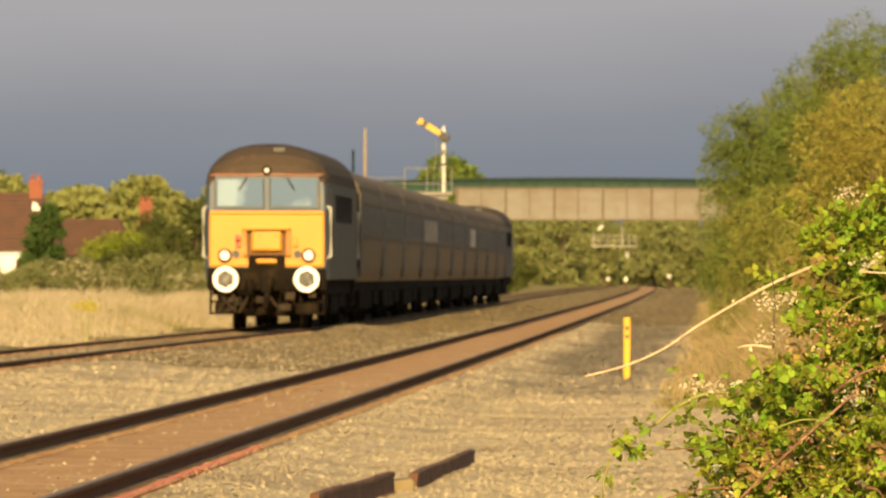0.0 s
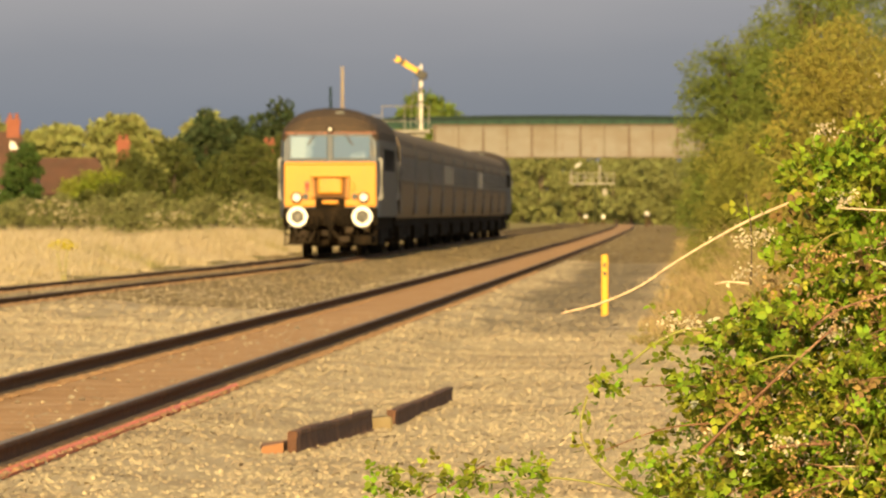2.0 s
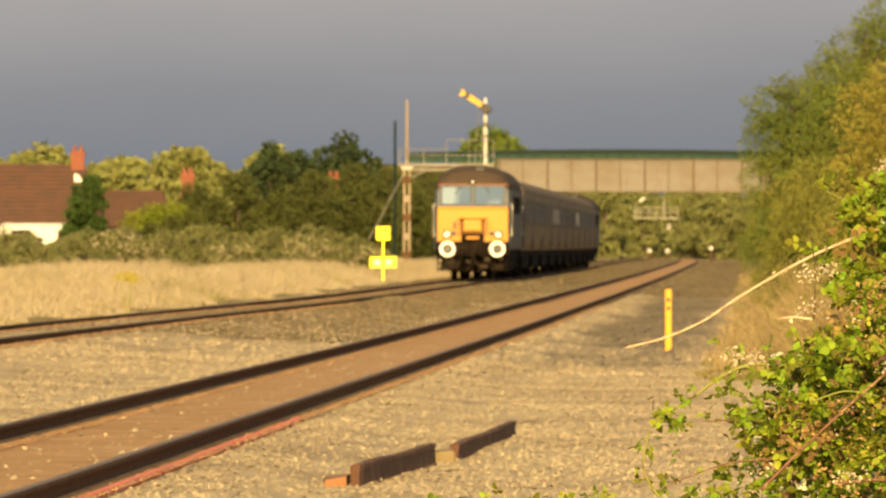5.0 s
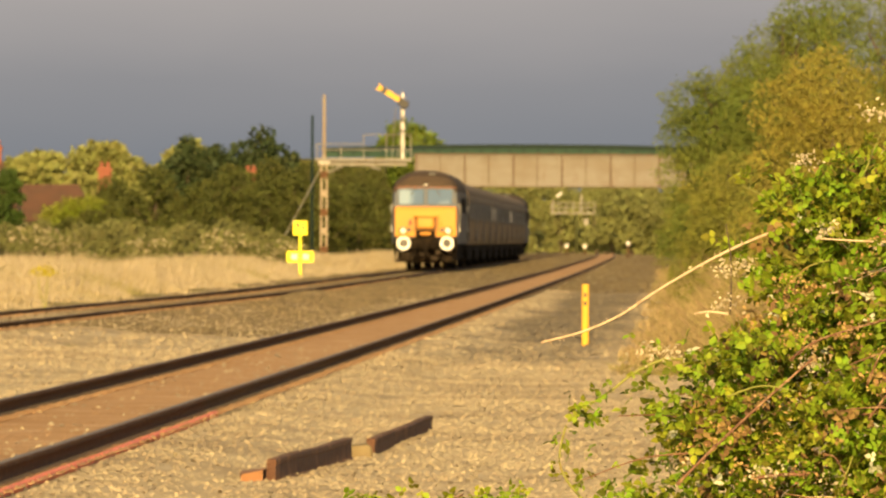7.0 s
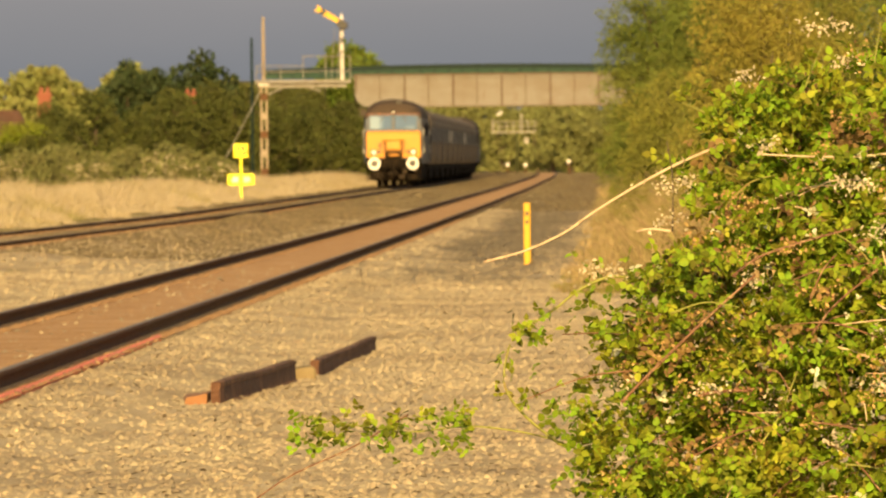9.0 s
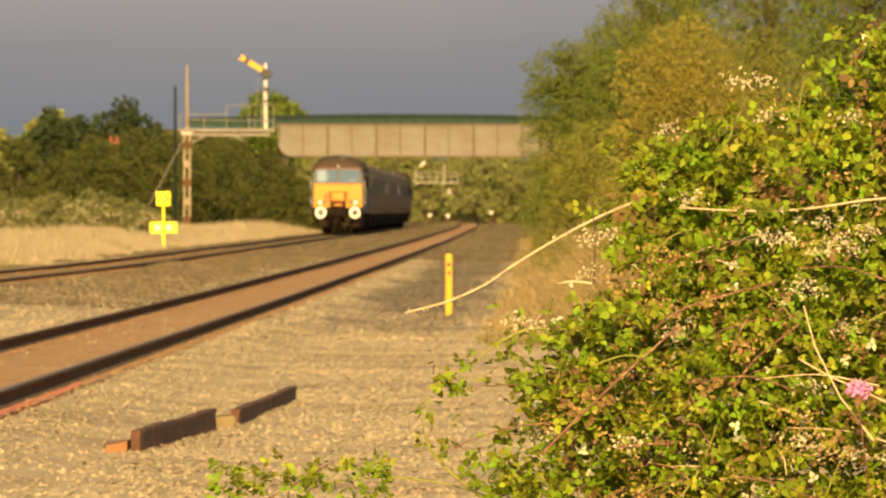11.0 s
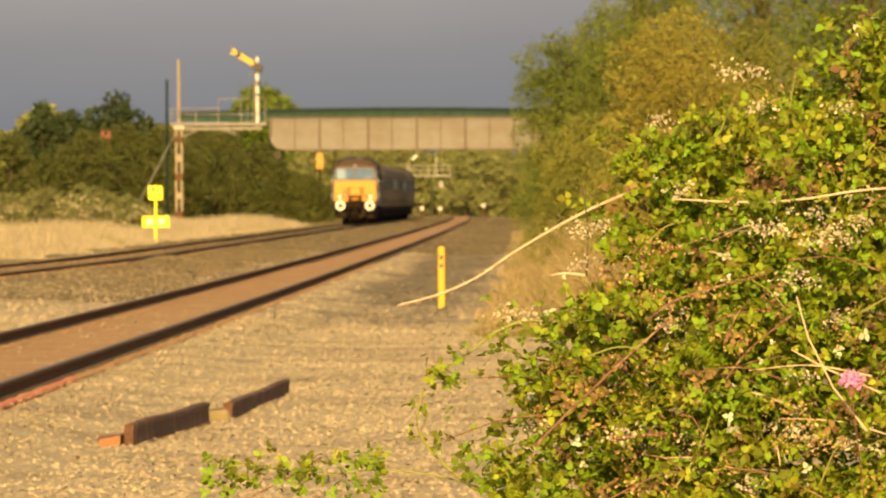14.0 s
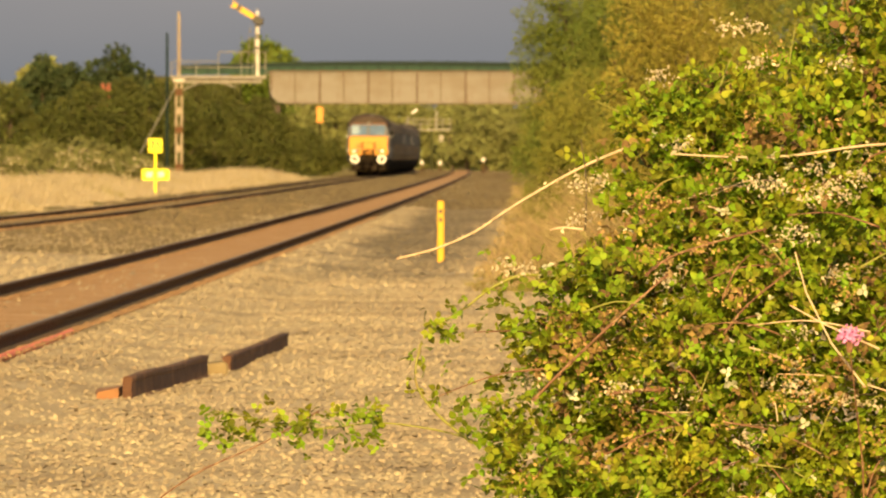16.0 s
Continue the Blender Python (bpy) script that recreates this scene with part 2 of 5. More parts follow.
def arrays(name, verts, faces, mats, parent=None, index=None):
    """A mesh from numpy arrays of points and of equal-sized faces."""
    verts, faces = np.asarray(verts, dtype=np.float32), np.asarray(faces, dtype=np.int32)
    me = bpy.data.meshes.new(name)
    me.vertices.add(len(verts))
    me.vertices.foreach_set("co", verts.ravel())
    k = faces.shape[1]
    me.loops.add(faces.size)
    me.loops.foreach_set("vertex_index", faces.ravel())
    me.polygons.add(len(faces))
    me.polygons.foreach_set("loop_start", np.arange(0, faces.size, k, dtype=np.int32))
    me.polygons.foreach_set("loop_total", np.full(len(faces), k, dtype=np.int32))
    if index is not None:
        me.polygons.foreach_set("material_index", np.asarray(index, dtype=np.int32))
    me.update(calc_edges=True)
    for m in mats if isinstance(mats, (list, tuple)) else (mats,):
        me.materials.append(m)
    ob = new(name, me)
    if parent:
        ob.parent = parent
    return ob


def box(bm, x0, x1, y0, y1, z0, z1, bevel=0.0):
    made = bmesh.ops.create_cube(bm, size=1)["verts"]
    for v in made:
        v.co = Vector((x0 + (v.co.x + 0.5) * (x1 - x0), y0 + (v.co.y + 0.5) * (y1 - y0), z0 + (v.co.z + 0.5) * (z1 - z0)))
    if bevel:
        edges = list({e for v in made for e in v.link_edges})
        bmesh.ops.bevel(bm, geom=edges, offset=bevel, segments=2, affect="EDGES", profile=0.6)
    return bm


def boxed(*dims, bevel=0.0):
    return box(bmesh.new(), *dims, bevel=bevel)


def rod(bm, a, b, r, r2=None, sides=8):
    a, b = Vector(a), Vector(b)
    made = bmesh.ops.create_cone(bm, cap_ends=True, segments=sides, radius1=r, radius2=r if r2 is None else r2, depth=(b - a).length)["verts"]
    turn = (b - a).to_track_quat("Z", "Y").to_matrix().to_4x4()
    bmesh.ops.transform(bm, matrix=Matrix.Translation((a + b) / 2) @ turn, verts=made)
    return bm


def sweep(bm, points, radii, sides=6):
    """A tapered tube along points."""
    rings = []
    for i, p in enumerate(points):
        ahead = Vector(points[min(i + 1, len(points) - 1)]) - Vector(points[max(i - 1, 0)])
        q = ahead.to_track_quat("Z", "Y")
        rings.append([bm.verts.new(Vector(p) + q @ Vector((radii[i] * math.cos(k * math.tau / sides), radii[i] * math.sin(k * math.tau / sides), 0))) for k in range(sides)])
    for a, b in zip(rings, rings[1:]):
        for k in range(sides):
            bm.faces.new((a[k], a[(k + 1) % sides], b[(k + 1) % sides], b[k]))
    bm.faces.new(rings[-1])
    bm.faces.new(rings[0][::-1])
    return bm


def empty(name, x=0, y=0, z=0):
    ob = new(name)
    ob.location = (x, y, z)
    return ob


# ---- the two tracks: plan lines (distance, sideways, rail height) ----
NEAR = np.array([(15, -4.18, 0.235), (78, -2.43, 0.235), (112, -1.45, 0.235), (193, 0.81, 0.235), (317, 4.11, 0.235), (500, 8.9, 0.235), (800, 16.4, 0.235), (1000, 21.0, 0.235), (1500, 31.0, 0.235)])
FAR = np.array([(15, -9.6, 0.38), (154, -5.75, 0.36), (200, -4.3, 0.33), (242, -3.05, 0.295), (288, -1.95, 0.28), (409, 1.08, 0.28), (452, 2.2, 0.28), (571, 5.25, 0.28), (682, 8.1, 0.28), (725, 9.2, 0.28), (900, 13.7, 0.28), (1500, 28.5, 0.28)])


def smooth_line(table):
    ys = np.arange(15, 1500.1, 2.5)
    cols = []
    for c in (1, 2):
        v = np.interp(ys, table[:, 0], table[:, c])
        for _ in range(3):
            k = np.ones(25) / 25
            v = np.convolve(np.concatenate([2 * v[0] - v[12:0:-1], v, 2 * v[-1] - v[-2:-14:-1]]), k, "valid")
        cols.append(v)
    return np.stack([cols[0], ys, cols[1]], 1)


NEAR_LINE, FAR_LINE = smooth_line(NEAR), smooth_line(FAR)


def near_x(y):
    return np.interp(y, NEAR_LINE[:, 1], NEAR_LINE[:, 0])


def far_x(y):
    return np.interp(y, FAR_LINE[:, 1], FAR_LINE[:, 0])


def ramp(v, a, b):
    t = np.clip((v - a) / (b - a), 0, 1)
    return t * t * (3 - 2 * t)


def ground_z(x, y):
    """Height of the ground sheet."""
    nx, fx = near_x(y), far_x(y)
    z = 0.15 * ramp(nx - x, 0.6, 2.6)                                      # rises to the second track
    z = z + 0.13 * ramp(fx - x, 1.8, 4.0)
    z = z + 0.09 * ramp(2.3 - np.abs(x - fx), 0.0, 0.8) * (1 - ramp(y, 170, 290))      # shoulder of the second track                                  # grass verge
    z = z + 0.05 * np.exp(-((x - (fx + 2.0)) / 0.6) ** 2) * ramp(y, 150, 220)  # windrow of stones between the tracks
    z = z + 0.075 * ramp(1.9 - np.abs(x - nx), 0.0, 0.8)
    z = z + 0.20 * np.exp(-((x - (fx + 2.3)) / 0.75) ** 2) * np.exp(-((y - 236) / 16) ** 2)      # tipped heap of ballast
    z = z + 0.25 * ramp(x - nx, 4.0, 7.5)                                  # bank below the hedge
    z = z + 0.03 * np.sin(y * 0.31 + x * 1.3) * np.sin(x * 0.9 - y * 0.12) * ramp(y, 60, 120) * ramp(np.minimum(np.abs(x - nx), np.abs(x - fx)), 1.0, 2.2)
    return z


def spot(x, y):
    return float(ground_z(np.array([x]), np.array([y]))[0])


# ---- setting ----
def sheet(name, left, right, mat, lift, ys, columns=14, kind="structure", label="", category=""):
    """A strip of ground between two plan lines, draped on the ground sheet."""
    verts, faces = [], []
    for y in ys:
        a, b = left(y), right(y)
        xs = a + (b - a) * np.linspace(0, 1, columns)
        zs = ground_z(xs, np.full(columns, y)) + (lift(xs, y) if callable(lift) else lift)
        verts += [(x, y, z) for x, z in zip(xs, zs)]
    for i in range(len(ys) - 1):
        for j in range(columns - 1):
            o = i * columns + j
            faces.append((o, o + 1, o + 1 + columns, o + columns))
    ob = arrays(name, verts, faces, mat)
    ob.data.polygons.foreach_set("use_smooth", [True] * len(faces))
    return tagged(ob, label, category, kind=kind)


FAR_YS = np.concatenate([np.arange(-300, 20, 20), np.arange(20, 130, 1.0), np.arange(130, 400, 3.0), np.arange(400, 1500, 12.0)])
xs = np.concatenate([-np.geomspace(3500, 30, 16), np.arange(-28, 30.1, 0.7), np.geomspace(31.5, 3500, 16)])
ys = np.concatenate([[-3000, -1000], FAR_YS, [1600, 2000, 2600, 3600, 4600]])
gx, gy = np.meshgrid(xs, ys)
gz = ground_z(gx, gy) - 0.02
n = len(xs)
idx = np.arange(len(ys) * n).reshape(len(ys), n)
ground = arrays("ground", np.stack([gx, gy, gz], -1).reshape(-1, 3), np.stack([idx[:-1, :-1], idx[:-1, 1:], idx[1:, 1:], idx[1:, :-1]], -1).reshape(-1, 4), EARTH)
ground.data.polygons.foreach_set("use_smooth", [True] * len(ground.data.polygons))
tagged(ground, "dry earth and grass ground beside a railway", "ground", kind="structure")
RUN = np.concatenate([np.arange(15, 130, 0.5), np.arange(130, 400, 2.0), np.arange(400, 1450, 8.0)])
sheet("ballast_bed", lambda y: far_x(y) - 2.3, lambda y: near_x(y) + 4.1 + 2.5 * float(ramp(np.array(130.0 - y), 0, 30)), BALLAST, 0.004, RUN, 40, label="pale stone ballast across both tracks", category="ballast")


def track(name, line_x, z_of, ys, label, bed):
    """Two rails on buried sleepers with a rusty bed between them."""
    root = tagged(empty(name), label, "railway track", kind="structure")
    profile = [(-0.07, -0.15), (0.07, -0.15), (0.085, -0.128), (0.012, -0.105), (0.010, -0.045), (0.035, -0.035), (0.035, -0.004), (0.028, 0.0), (-0.028, 0.0), (-0.035, -0.004), (-0.035, -0.035), (-0.010, -0.045), (-0.012, -0.105), (-0.085, -0.128)]
    k = len(profile)
    for side in (-1, 1):
        verts, faces, index = [], [], []
        for y in ys:
            cx, z = line_x(y) + side * 0.7525, z_of(y)
            verts += [(cx + px, y, z + pz) for px, pz in profile]
        for i in range(len(ys) - 1):
            for j in range(k):
                faces.append((i * k + j, i * k + (j + 1) % k, (i + 1) * k + (j + 1) % k, (i + 1) * k + j))
                index.append({7: 1, 1: 2, 2: 2, 12: 2, 13: 2}.get(j, 0))
        arrays("rail", verts, faces, [RUST, RAIL_TOP, RAIL_FOOT], root, index)
    bedv, bedf = [], []
    cols = np.linspace(-0.69, 0.69, 9)
    for y in ys:
        at_x = line_x(y) + cols
        bedv += [(x, y, z) for x, z in zip(at_x, np.maximum(ground_z(at_x, np.full(9, y)) + 0.018, z_of(y) - 0.14))]
    for i in range(len(ys) - 1):
        for j in range(8):
            bedf.append((i * 9 + j, i * 9 + j + 1, i * 9 + j + 10, i * 9 + j + 9))
    fourfoot = arrays("bed", bedv, bedf, bed, root)
    fourfoot["label"] = "rust-brown fines between the rails"
    return root


near_track = track("near_track", near_x, lambda y: np.interp(y, NEAR_LINE[:, 1], NEAR_LINE[:, 2]), RUN, "rusty running rails on a brown bed in pale ballast", FOURFOOT)
far_track = track("far_track", far_x, lambda y: np.interp(y, FAR_LINE[:, 1], FAR_LINE[:, 2]), RUN, "dark running rails beside dry grass verge", BALLAST)

# bank of storm cloud far behind everything
cl = bpy.data.materials.new("storm_cloud")
cl.use_nodes = True
cn = cl.node_tree
cn.nodes.remove(cn.nodes["Principled BSDF"])
em = cn.nodes.new("ShaderNodeEmission")
tc = cn.nodes.new("ShaderNodeTexCoord")
sep = cn.nodes.new("ShaderNodeSeparateXYZ")
cn.links.new(tc.outputs["Object"], sep.inputs[0])
wave = cn.nodes.new("ShaderNodeTexNoise")
wave.inputs["Scale"].default_value, wave.inputs["Detail"].default_value = 1.0, 4.0
mp = cn.nodes.new("ShaderNodeMapping")
mp.inputs["Scale"].default_value = (0.006, 0.006, 0.022)
cn.links.new(tc.outputs["Object"], mp.inputs[0])
cn.links.new(mp.outputs[0], wave.inputs["Vector"])
ma = cn.nodes.new("ShaderNodeMath")
ma.operation = "MULTIPLY_ADD"
ma.inputs[1].default_value = 26.0
cn.links.new(wave.outputs[0], ma.inputs[0])
cn.links.new(sep.outputs["Z"], ma.inputs[2])
mr = cn.nodes.new("ShaderNodeMapRange")
mr.inputs[1].default_value, mr.inputs[2].default_value = 28, 100
cn.links.new(ma.outputs[0], mr.inputs[0])
cr = cn.nodes.new("ShaderNodeValToRGB")
cr.color_ramp.elements[0].color = (0.104, 0.128, 0.176, 1)
cr.color_ramp.elements[1].color = (0.225, 0.229, 0.265, 1)
mid = cr.color_ramp.elements.new(0.5)
mid.color = (0.150, 0.165, 0.206, 1)
cn.links.new(mr.outputs[0], cr.inputs[0])
cn.links.new(cr.outputs[0], em.inputs[0])
cn.links.new(em.outputs[0], cn.nodes["Material Output"].inputs[0])
az = np.radians(np.linspace(-50, 50, 41))
cv = np.concatenate([np.stack([3600 * np.sin(az), 3600 * np.cos(az), np.full(41, h)], 1) for h in (-5, 300, 900)])
cf = [(r * 41 + i, r * 41 + i + 1, (r + 1) * 41 + i + 1, (r + 1) * 41 + i) for r in range(2) for i in range(40)]
tagged(arrays("backdrop", cv, cf, cl), "bank of grey-blue evening storm cloud", "sky", kind="structure")


# ---- vegetation ----
RNG = np.random.default_rng(7)


def leaf_cloud(points, size, spread=0.4, droop=0.0, up=0.3):
    """Folded pointed leaves at points: 6 corners and 4 triangles each."""
    k = len(points)
    d = RNG.normal(size=(k, 3))
    d[:, 2] -= droop
    d /= np.linalg.norm(d, axis=1)[:, None]
    nrm = RNG.normal(size=(k, 3)) * 0.75 + np.array([-0.12, -0.7, 0.35 + up])   # leaves turn their faces to the light
    s = np.cross(d, nrm)
    s /= np.linalg.norm(s, axis=1)[:, None] + 1e-9
    u = np.cross(s, d)
    ln = size * (1 + spread * RNG.uniform(-1, 1, k))[:, None]
    p = np.asarray(points)
    base, tip = p - d * ln * 0.5, p + d * ln * 0.5
    a, b = p - s * ln * 0.30 + u * ln * 0.10 - d * ln * 0.05, p + s * ln * 0.30 + u * ln * 0.10 - d * ln * 0.05
    verts = np.stack([base, a, tip, b], 1).reshape(-1, 3)
    o = np.arange(k)[:, None] * 4
    faces = np.concatenate([o + np.array([[0, 1, 2]]), o + np.array([[0, 2, 3]])], 1).reshape(-1, 3)
    return verts, faces


def lobes(centres, radii, count, shell=0.55):
    """Points in a union of ragged balls, denser towards their skins."""
    c, r = np.asarray(centres, float), np.asarray(radii, float)
    w = (r.prod(axis=1)) ** (2 / 3)
    which = RNG.choice(len(c), count, p=w / w.sum())
    v = RNG.normal(size=(count, 3))
    v /= np.linalg.norm(v, axis=1)[:, None]
    rad = shell + (1 - shell) * RNG.uniform(0, 1, count) ** 0.6
    rad *= 1 + 0.22 * np.sin(v[:, 0] * 5 + which) * np.sin(v[:, 2] * 6 + which * 2.1) + 0.08 * RNG.normal(size=count)
    return c[which] + v * r[which] * rad[:, None]


def tree(name, x, y, height, width, leaf, count, mat, label, category="tree", low=0.25, deep=None, clumps=14, droop=0.0, z=None, seed=0, round_top=0.6):
    """Tapered trunk, limbs and a crown of many leaves."""
    rnd = random.Random(seed + int(abs(x) * 10) + int(y))
    z = spot(x, y) if z is None else z
    deep = deep or width
    root = tagged(empty(name, x, y, z - 0.05), label, category)
    bm = bmesh.new()
    lean = rnd.uniform(-0.05, 0.05) * width
    sweep(bm, [(0, 0, 0), (lean, 0, height * 0.3), (lean * 2, 0, height * 0.6), (lean * 2, 0.1, height * 0.85)], [0.03 * height, 0.022 * height, 0.014 * height, 0.004 * height], 8)
    cs, rs = [], []
    for i in range(clumps):
        f = (i + 0.5) / clumps
        zz = height * (low + (0.93 - low) * f)
        wide = math.sin(math.pi * min(1, 0.22 + (f * (1 - 0.22)))) ** round_top
        a = i * 2.4 + rnd.uniform(-0.5, 0.5)
        rr = rnd.uniform(0.25, 0.85) * wide
        c = (lean * 2 * f + math.cos(a) * rr * width * 0.42, math.sin(a) * rr * deep * 0.42, zz)
        cs.append(c)
        size = width * rnd.uniform(0.17, 0.30) * (0.6 + 0.4 * wide)
        rs.append((size, size * deep / width, min(size, height * 0.25) * rnd.uniform(0.7, 1.0)))
        start = Vector((lean * f, 0, max(height * 0.12, zz - height * 0.22)))
        mid = start.lerp(Vector(c), 0.5) + Vector((0, 0, 0.02 * height))
        sweep(bm, [start, mid, c], [0.010 * height, 0.007 * height, 0.002 * height], 5)
    part("trunk", bm, BARK, root, smooth=True)
    pts = lobes(cs, rs, count)
    pts[:, 2] = np.maximum(pts[:, 2], 0.05)
    v, f = leaf_cloud(pts, leaf, droop=droop)
    arrays("crown", v, f, mat, root)
    return root


def grass_patch(name, points, heights, width, mat, label, blades=3, bend=0.35, category="grass"):
    """Clumps of bent tapering blades."""
    k = len(points) * blades
    p = np.repeat(np.asarray(points, float), blades, axis=0) + np.concatenate([RNG.normal(size=(k, 2)) * 0.05, np.zeros((k, 1))], 1)
    h = np.repeat(np.asarray(heights, float), blades) * RNG.uniform(0.55, 1.1, k)
    a = RNG.uniform(0, math.tau, k)
    s = np.stack([np.cos(a), np.sin(a), np.zeros(k)], 1)
    lean = RNG.normal(size=(k, 2)) * bend
    top = p + np.stack([lean[:, 0] * h, lean[:, 1] * h, h], 1)
    mid = p + np.stack([lean[:, 0] * h * 0.3, lean[:, 1] * h * 0.3, h * 0.6], 1)
    w = width * RNG.uniform(0.6, 1.3, k)[:, None]
    verts = np.stack([p - s * w / 2, p + s * w / 2, mid - s * w * 0.4, mid + s * w * 0.4, top], 1).reshape(-1, 3)
    o = np.arange(k)[:, None] * 5
    faces = np.concatenate([o + np.array([[0, 1, 3]]), o + np.array([[0, 3, 2]]), o + np.array([[2, 3, 4]])], 1).reshape(-1, 3)
    return tagged(arrays(name, verts, faces, mat), label, category, kind="stuff")


# ---- the train ----
LOCO_GREY = material("grimy_grey_blue_paint", (0.095, 0.092, 0.082), 0.6, gloss=0.15, spots=((1.2, (0.115, 0.098, 0.072), 0.45, 0.7), ((8, 8, 0.7), (0.05, 0.045, 0.04), 0.55, 0.75)))
LOCO_ROOF = material("sooty_brown_roof", (0.062, 0.045, 0.032), 0.85, gloss=0.2, spots=((1.5, (0.04, 0.031, 0.024), 0.45, 0.7), (6, (0.095, 0.06, 0.037), 0.55, 0.75)))
CAB_NAVY = material("cab_navy", (0.035, 0.055, 0.085), 0.45, spots=((3, (0.06, 0.065, 0.07), 0.5, 0.7),))
CAB_YELLOW = material("cab_yellow", (0.50, 0.202, 0.006), 0.5, spots=((1.5, (0.43, 0.18, 0.01), 0.5, 0.75), ((5, 5, 0.8), (0.36, 0.17, 0.03), 0.62, 0.8)))
CAB_ORANGE = material("coupler_yellow", (0.30, 0.115, 0.008), 0.5, spots=((3, (0.45, 0.2, 0.03), 0.5, 0.7),))
# pale blue patches paint the sky's reflection into the glass colour
SCREEN = material("sky_tinted_windscreen", (0.045, 0.11, 0.22), 0.10, 0.0, spots=((0.9, (0.17, 0.27, 0.38), 0.46, 0.60),))
FRAME_BLACK = material("underframe_black", (0.011, 0.0085, 0.006), 0.95, gloss=0.05, spots=((3, (0.026, 0.018, 0.011), 0.5, 0.7),))
LAMP_GLASS = material("lamp_glass", (0.75, 0.74, 0.68), 0.15)
LAMP_RED = material("red_lens", (0.5, 0.04, 0.03), 0.3)
RIM_WHITE = material("clean_white_rim", (0.80, 0.79, 0.75), 0.5)
BUFFER_GREY = material("buffer_face", (0.05, 0.052, 0.05), 0.6, 0.2, spots=((8, (0.15, 0.14, 0.12), 0.5, 0.7),))
COACH_LOW = material("coach_umber", (0.215, 0.155, 0.092), 0.65, gloss=0.08, spots=((0.8, (0.165, 0.12, 0.07), 0.45, 0.7), ((6, 6, 0.6), (0.10, 0.08, 0.06), 0.55, 0.75)))
COACH_BAND = material("coach_dark_band", (0.155, 0.114, 0.072), 0.65, gloss=0.08, spots=((0.8, (0.115, 0.075, 0.042), 0.45, 0.7),))
COACH_CREAM = material("coach_cream_band", (0.20, 0.16, 0.115), 0.6, gloss=0.1, spots=((1.0, (0.15, 0.12, 0.085), 0.45, 0.7),))
COACH_ROOF = material("coach_roof", (0.15, 0.12, 0.09), 0.85, gloss=0.1, spots=((0.7, (0.13, 0.11, 0.09), 0.45, 0.7),))
COACH_GLASS = material("coach_glass", (0.03, 0.024, 0.017), 0.35, gloss=0.10)
DOOR_DARK = material("dark_umber_door", (0.028, 0.021, 0.015), 0.5, spots=((2, (0.045, 0.033, 0.022), 0.5, 0.7),))
HANDRAIL = material("dull_handrail", (0.34, 0.34, 0.31), 0.6)
HOUSING = material("faded_coupler_yellow", (0.46, 0.20, 0.01), 0.5, spots=((3, (0.36, 0.15, 0.012), 0.5, 0.7),))
# dark tone paints the shadow round the coupler housing
HOUSING_EDGE = material("shaded_recess", (0.12, 0.05, 0.008), 0.7)
JUNK = material("oily_brown_steel", (0.040, 0.029, 0.019), 0.85, gloss=0.15, spots=((5, (0.018, 0.013, 0.009), 0.45, 0.7),))
PALE_PANE = material("pale_window_pane", (0.58, 0.52, 0.40), 0.4)


def loft(bm, sections, caps=True):
    """Sections of equal length, each a list of points, skinned one to the next."""
    rings = [[bm.verts.new(p) for p in s] for s in sections]
    for a, b in zip(rings, rings[1:]):
        for i in range(len(a) - 1):
            bm.faces.new((a[i], b[i], b[i + 1], a[i + 1]))
    if caps:
        bm.faces.new(rings[0])
        bm.faces.new(rings[-1][::-1])
    return bm


def arch(y, half, base, shoulder, crown, tuck=0.0, steps=14):
    """A body section across the vehicle: straight sides and a rounded roof."""
    pts = [(-half + tuck, y, base), (-half + tuck * 0.3, y, base + 0.35), (-half, y, base + 0.9), (-half + 0.02, y, shoulder)]
    for i in range(1, steps):
        a = math.pi * (1 - i / steps)
        pts.append(((half - 0.02) * abs(math.cos(a)) ** 0.85 * (1 if math.cos(a) > 0 else -1), y, shoulder + (crown - shoulder) * math.sin(a) ** 0.9))
    return pts + [(-x, yy, z) for x, yy, z in pts[3::-1]]


def bogie(root, y, wheelbase, name="bogie"):
    b = part(name, box(box(box(bmesh.new(), -1.12, -0.98, y - wheelbase * 0.72, y + wheelbase * 0.72, 0.42, 0.78, 0.03), 0.98, 1.12, y - wheelbase * 0.72, y + wheelbase * 0.72, 0.42, 0.78, 0.03), -1.0, 1.0, y - 0.4, y + 0.4, 0.5, 0.85, 0.03), FRAME_BLACK, root)
    for s in (-1, 1):
        for k in (-1, 1):
            bm = bmesh.new()
            rod(bm, (s * 0.70, y + k * wheelbase / 2, 0.5), (s * 0.80, y + k * wheelbase / 2, 0.5), 0.5, sides=24)
            rod(bm, (s * 0.66, y + k * wheelbase / 2, 0.5), (s * 0.70, y + k * wheelbase / 2, 0.5), 0.53, sides=24)
            part("wheel", bm, FRAME_BLACK, b, smooth=False)
    return b


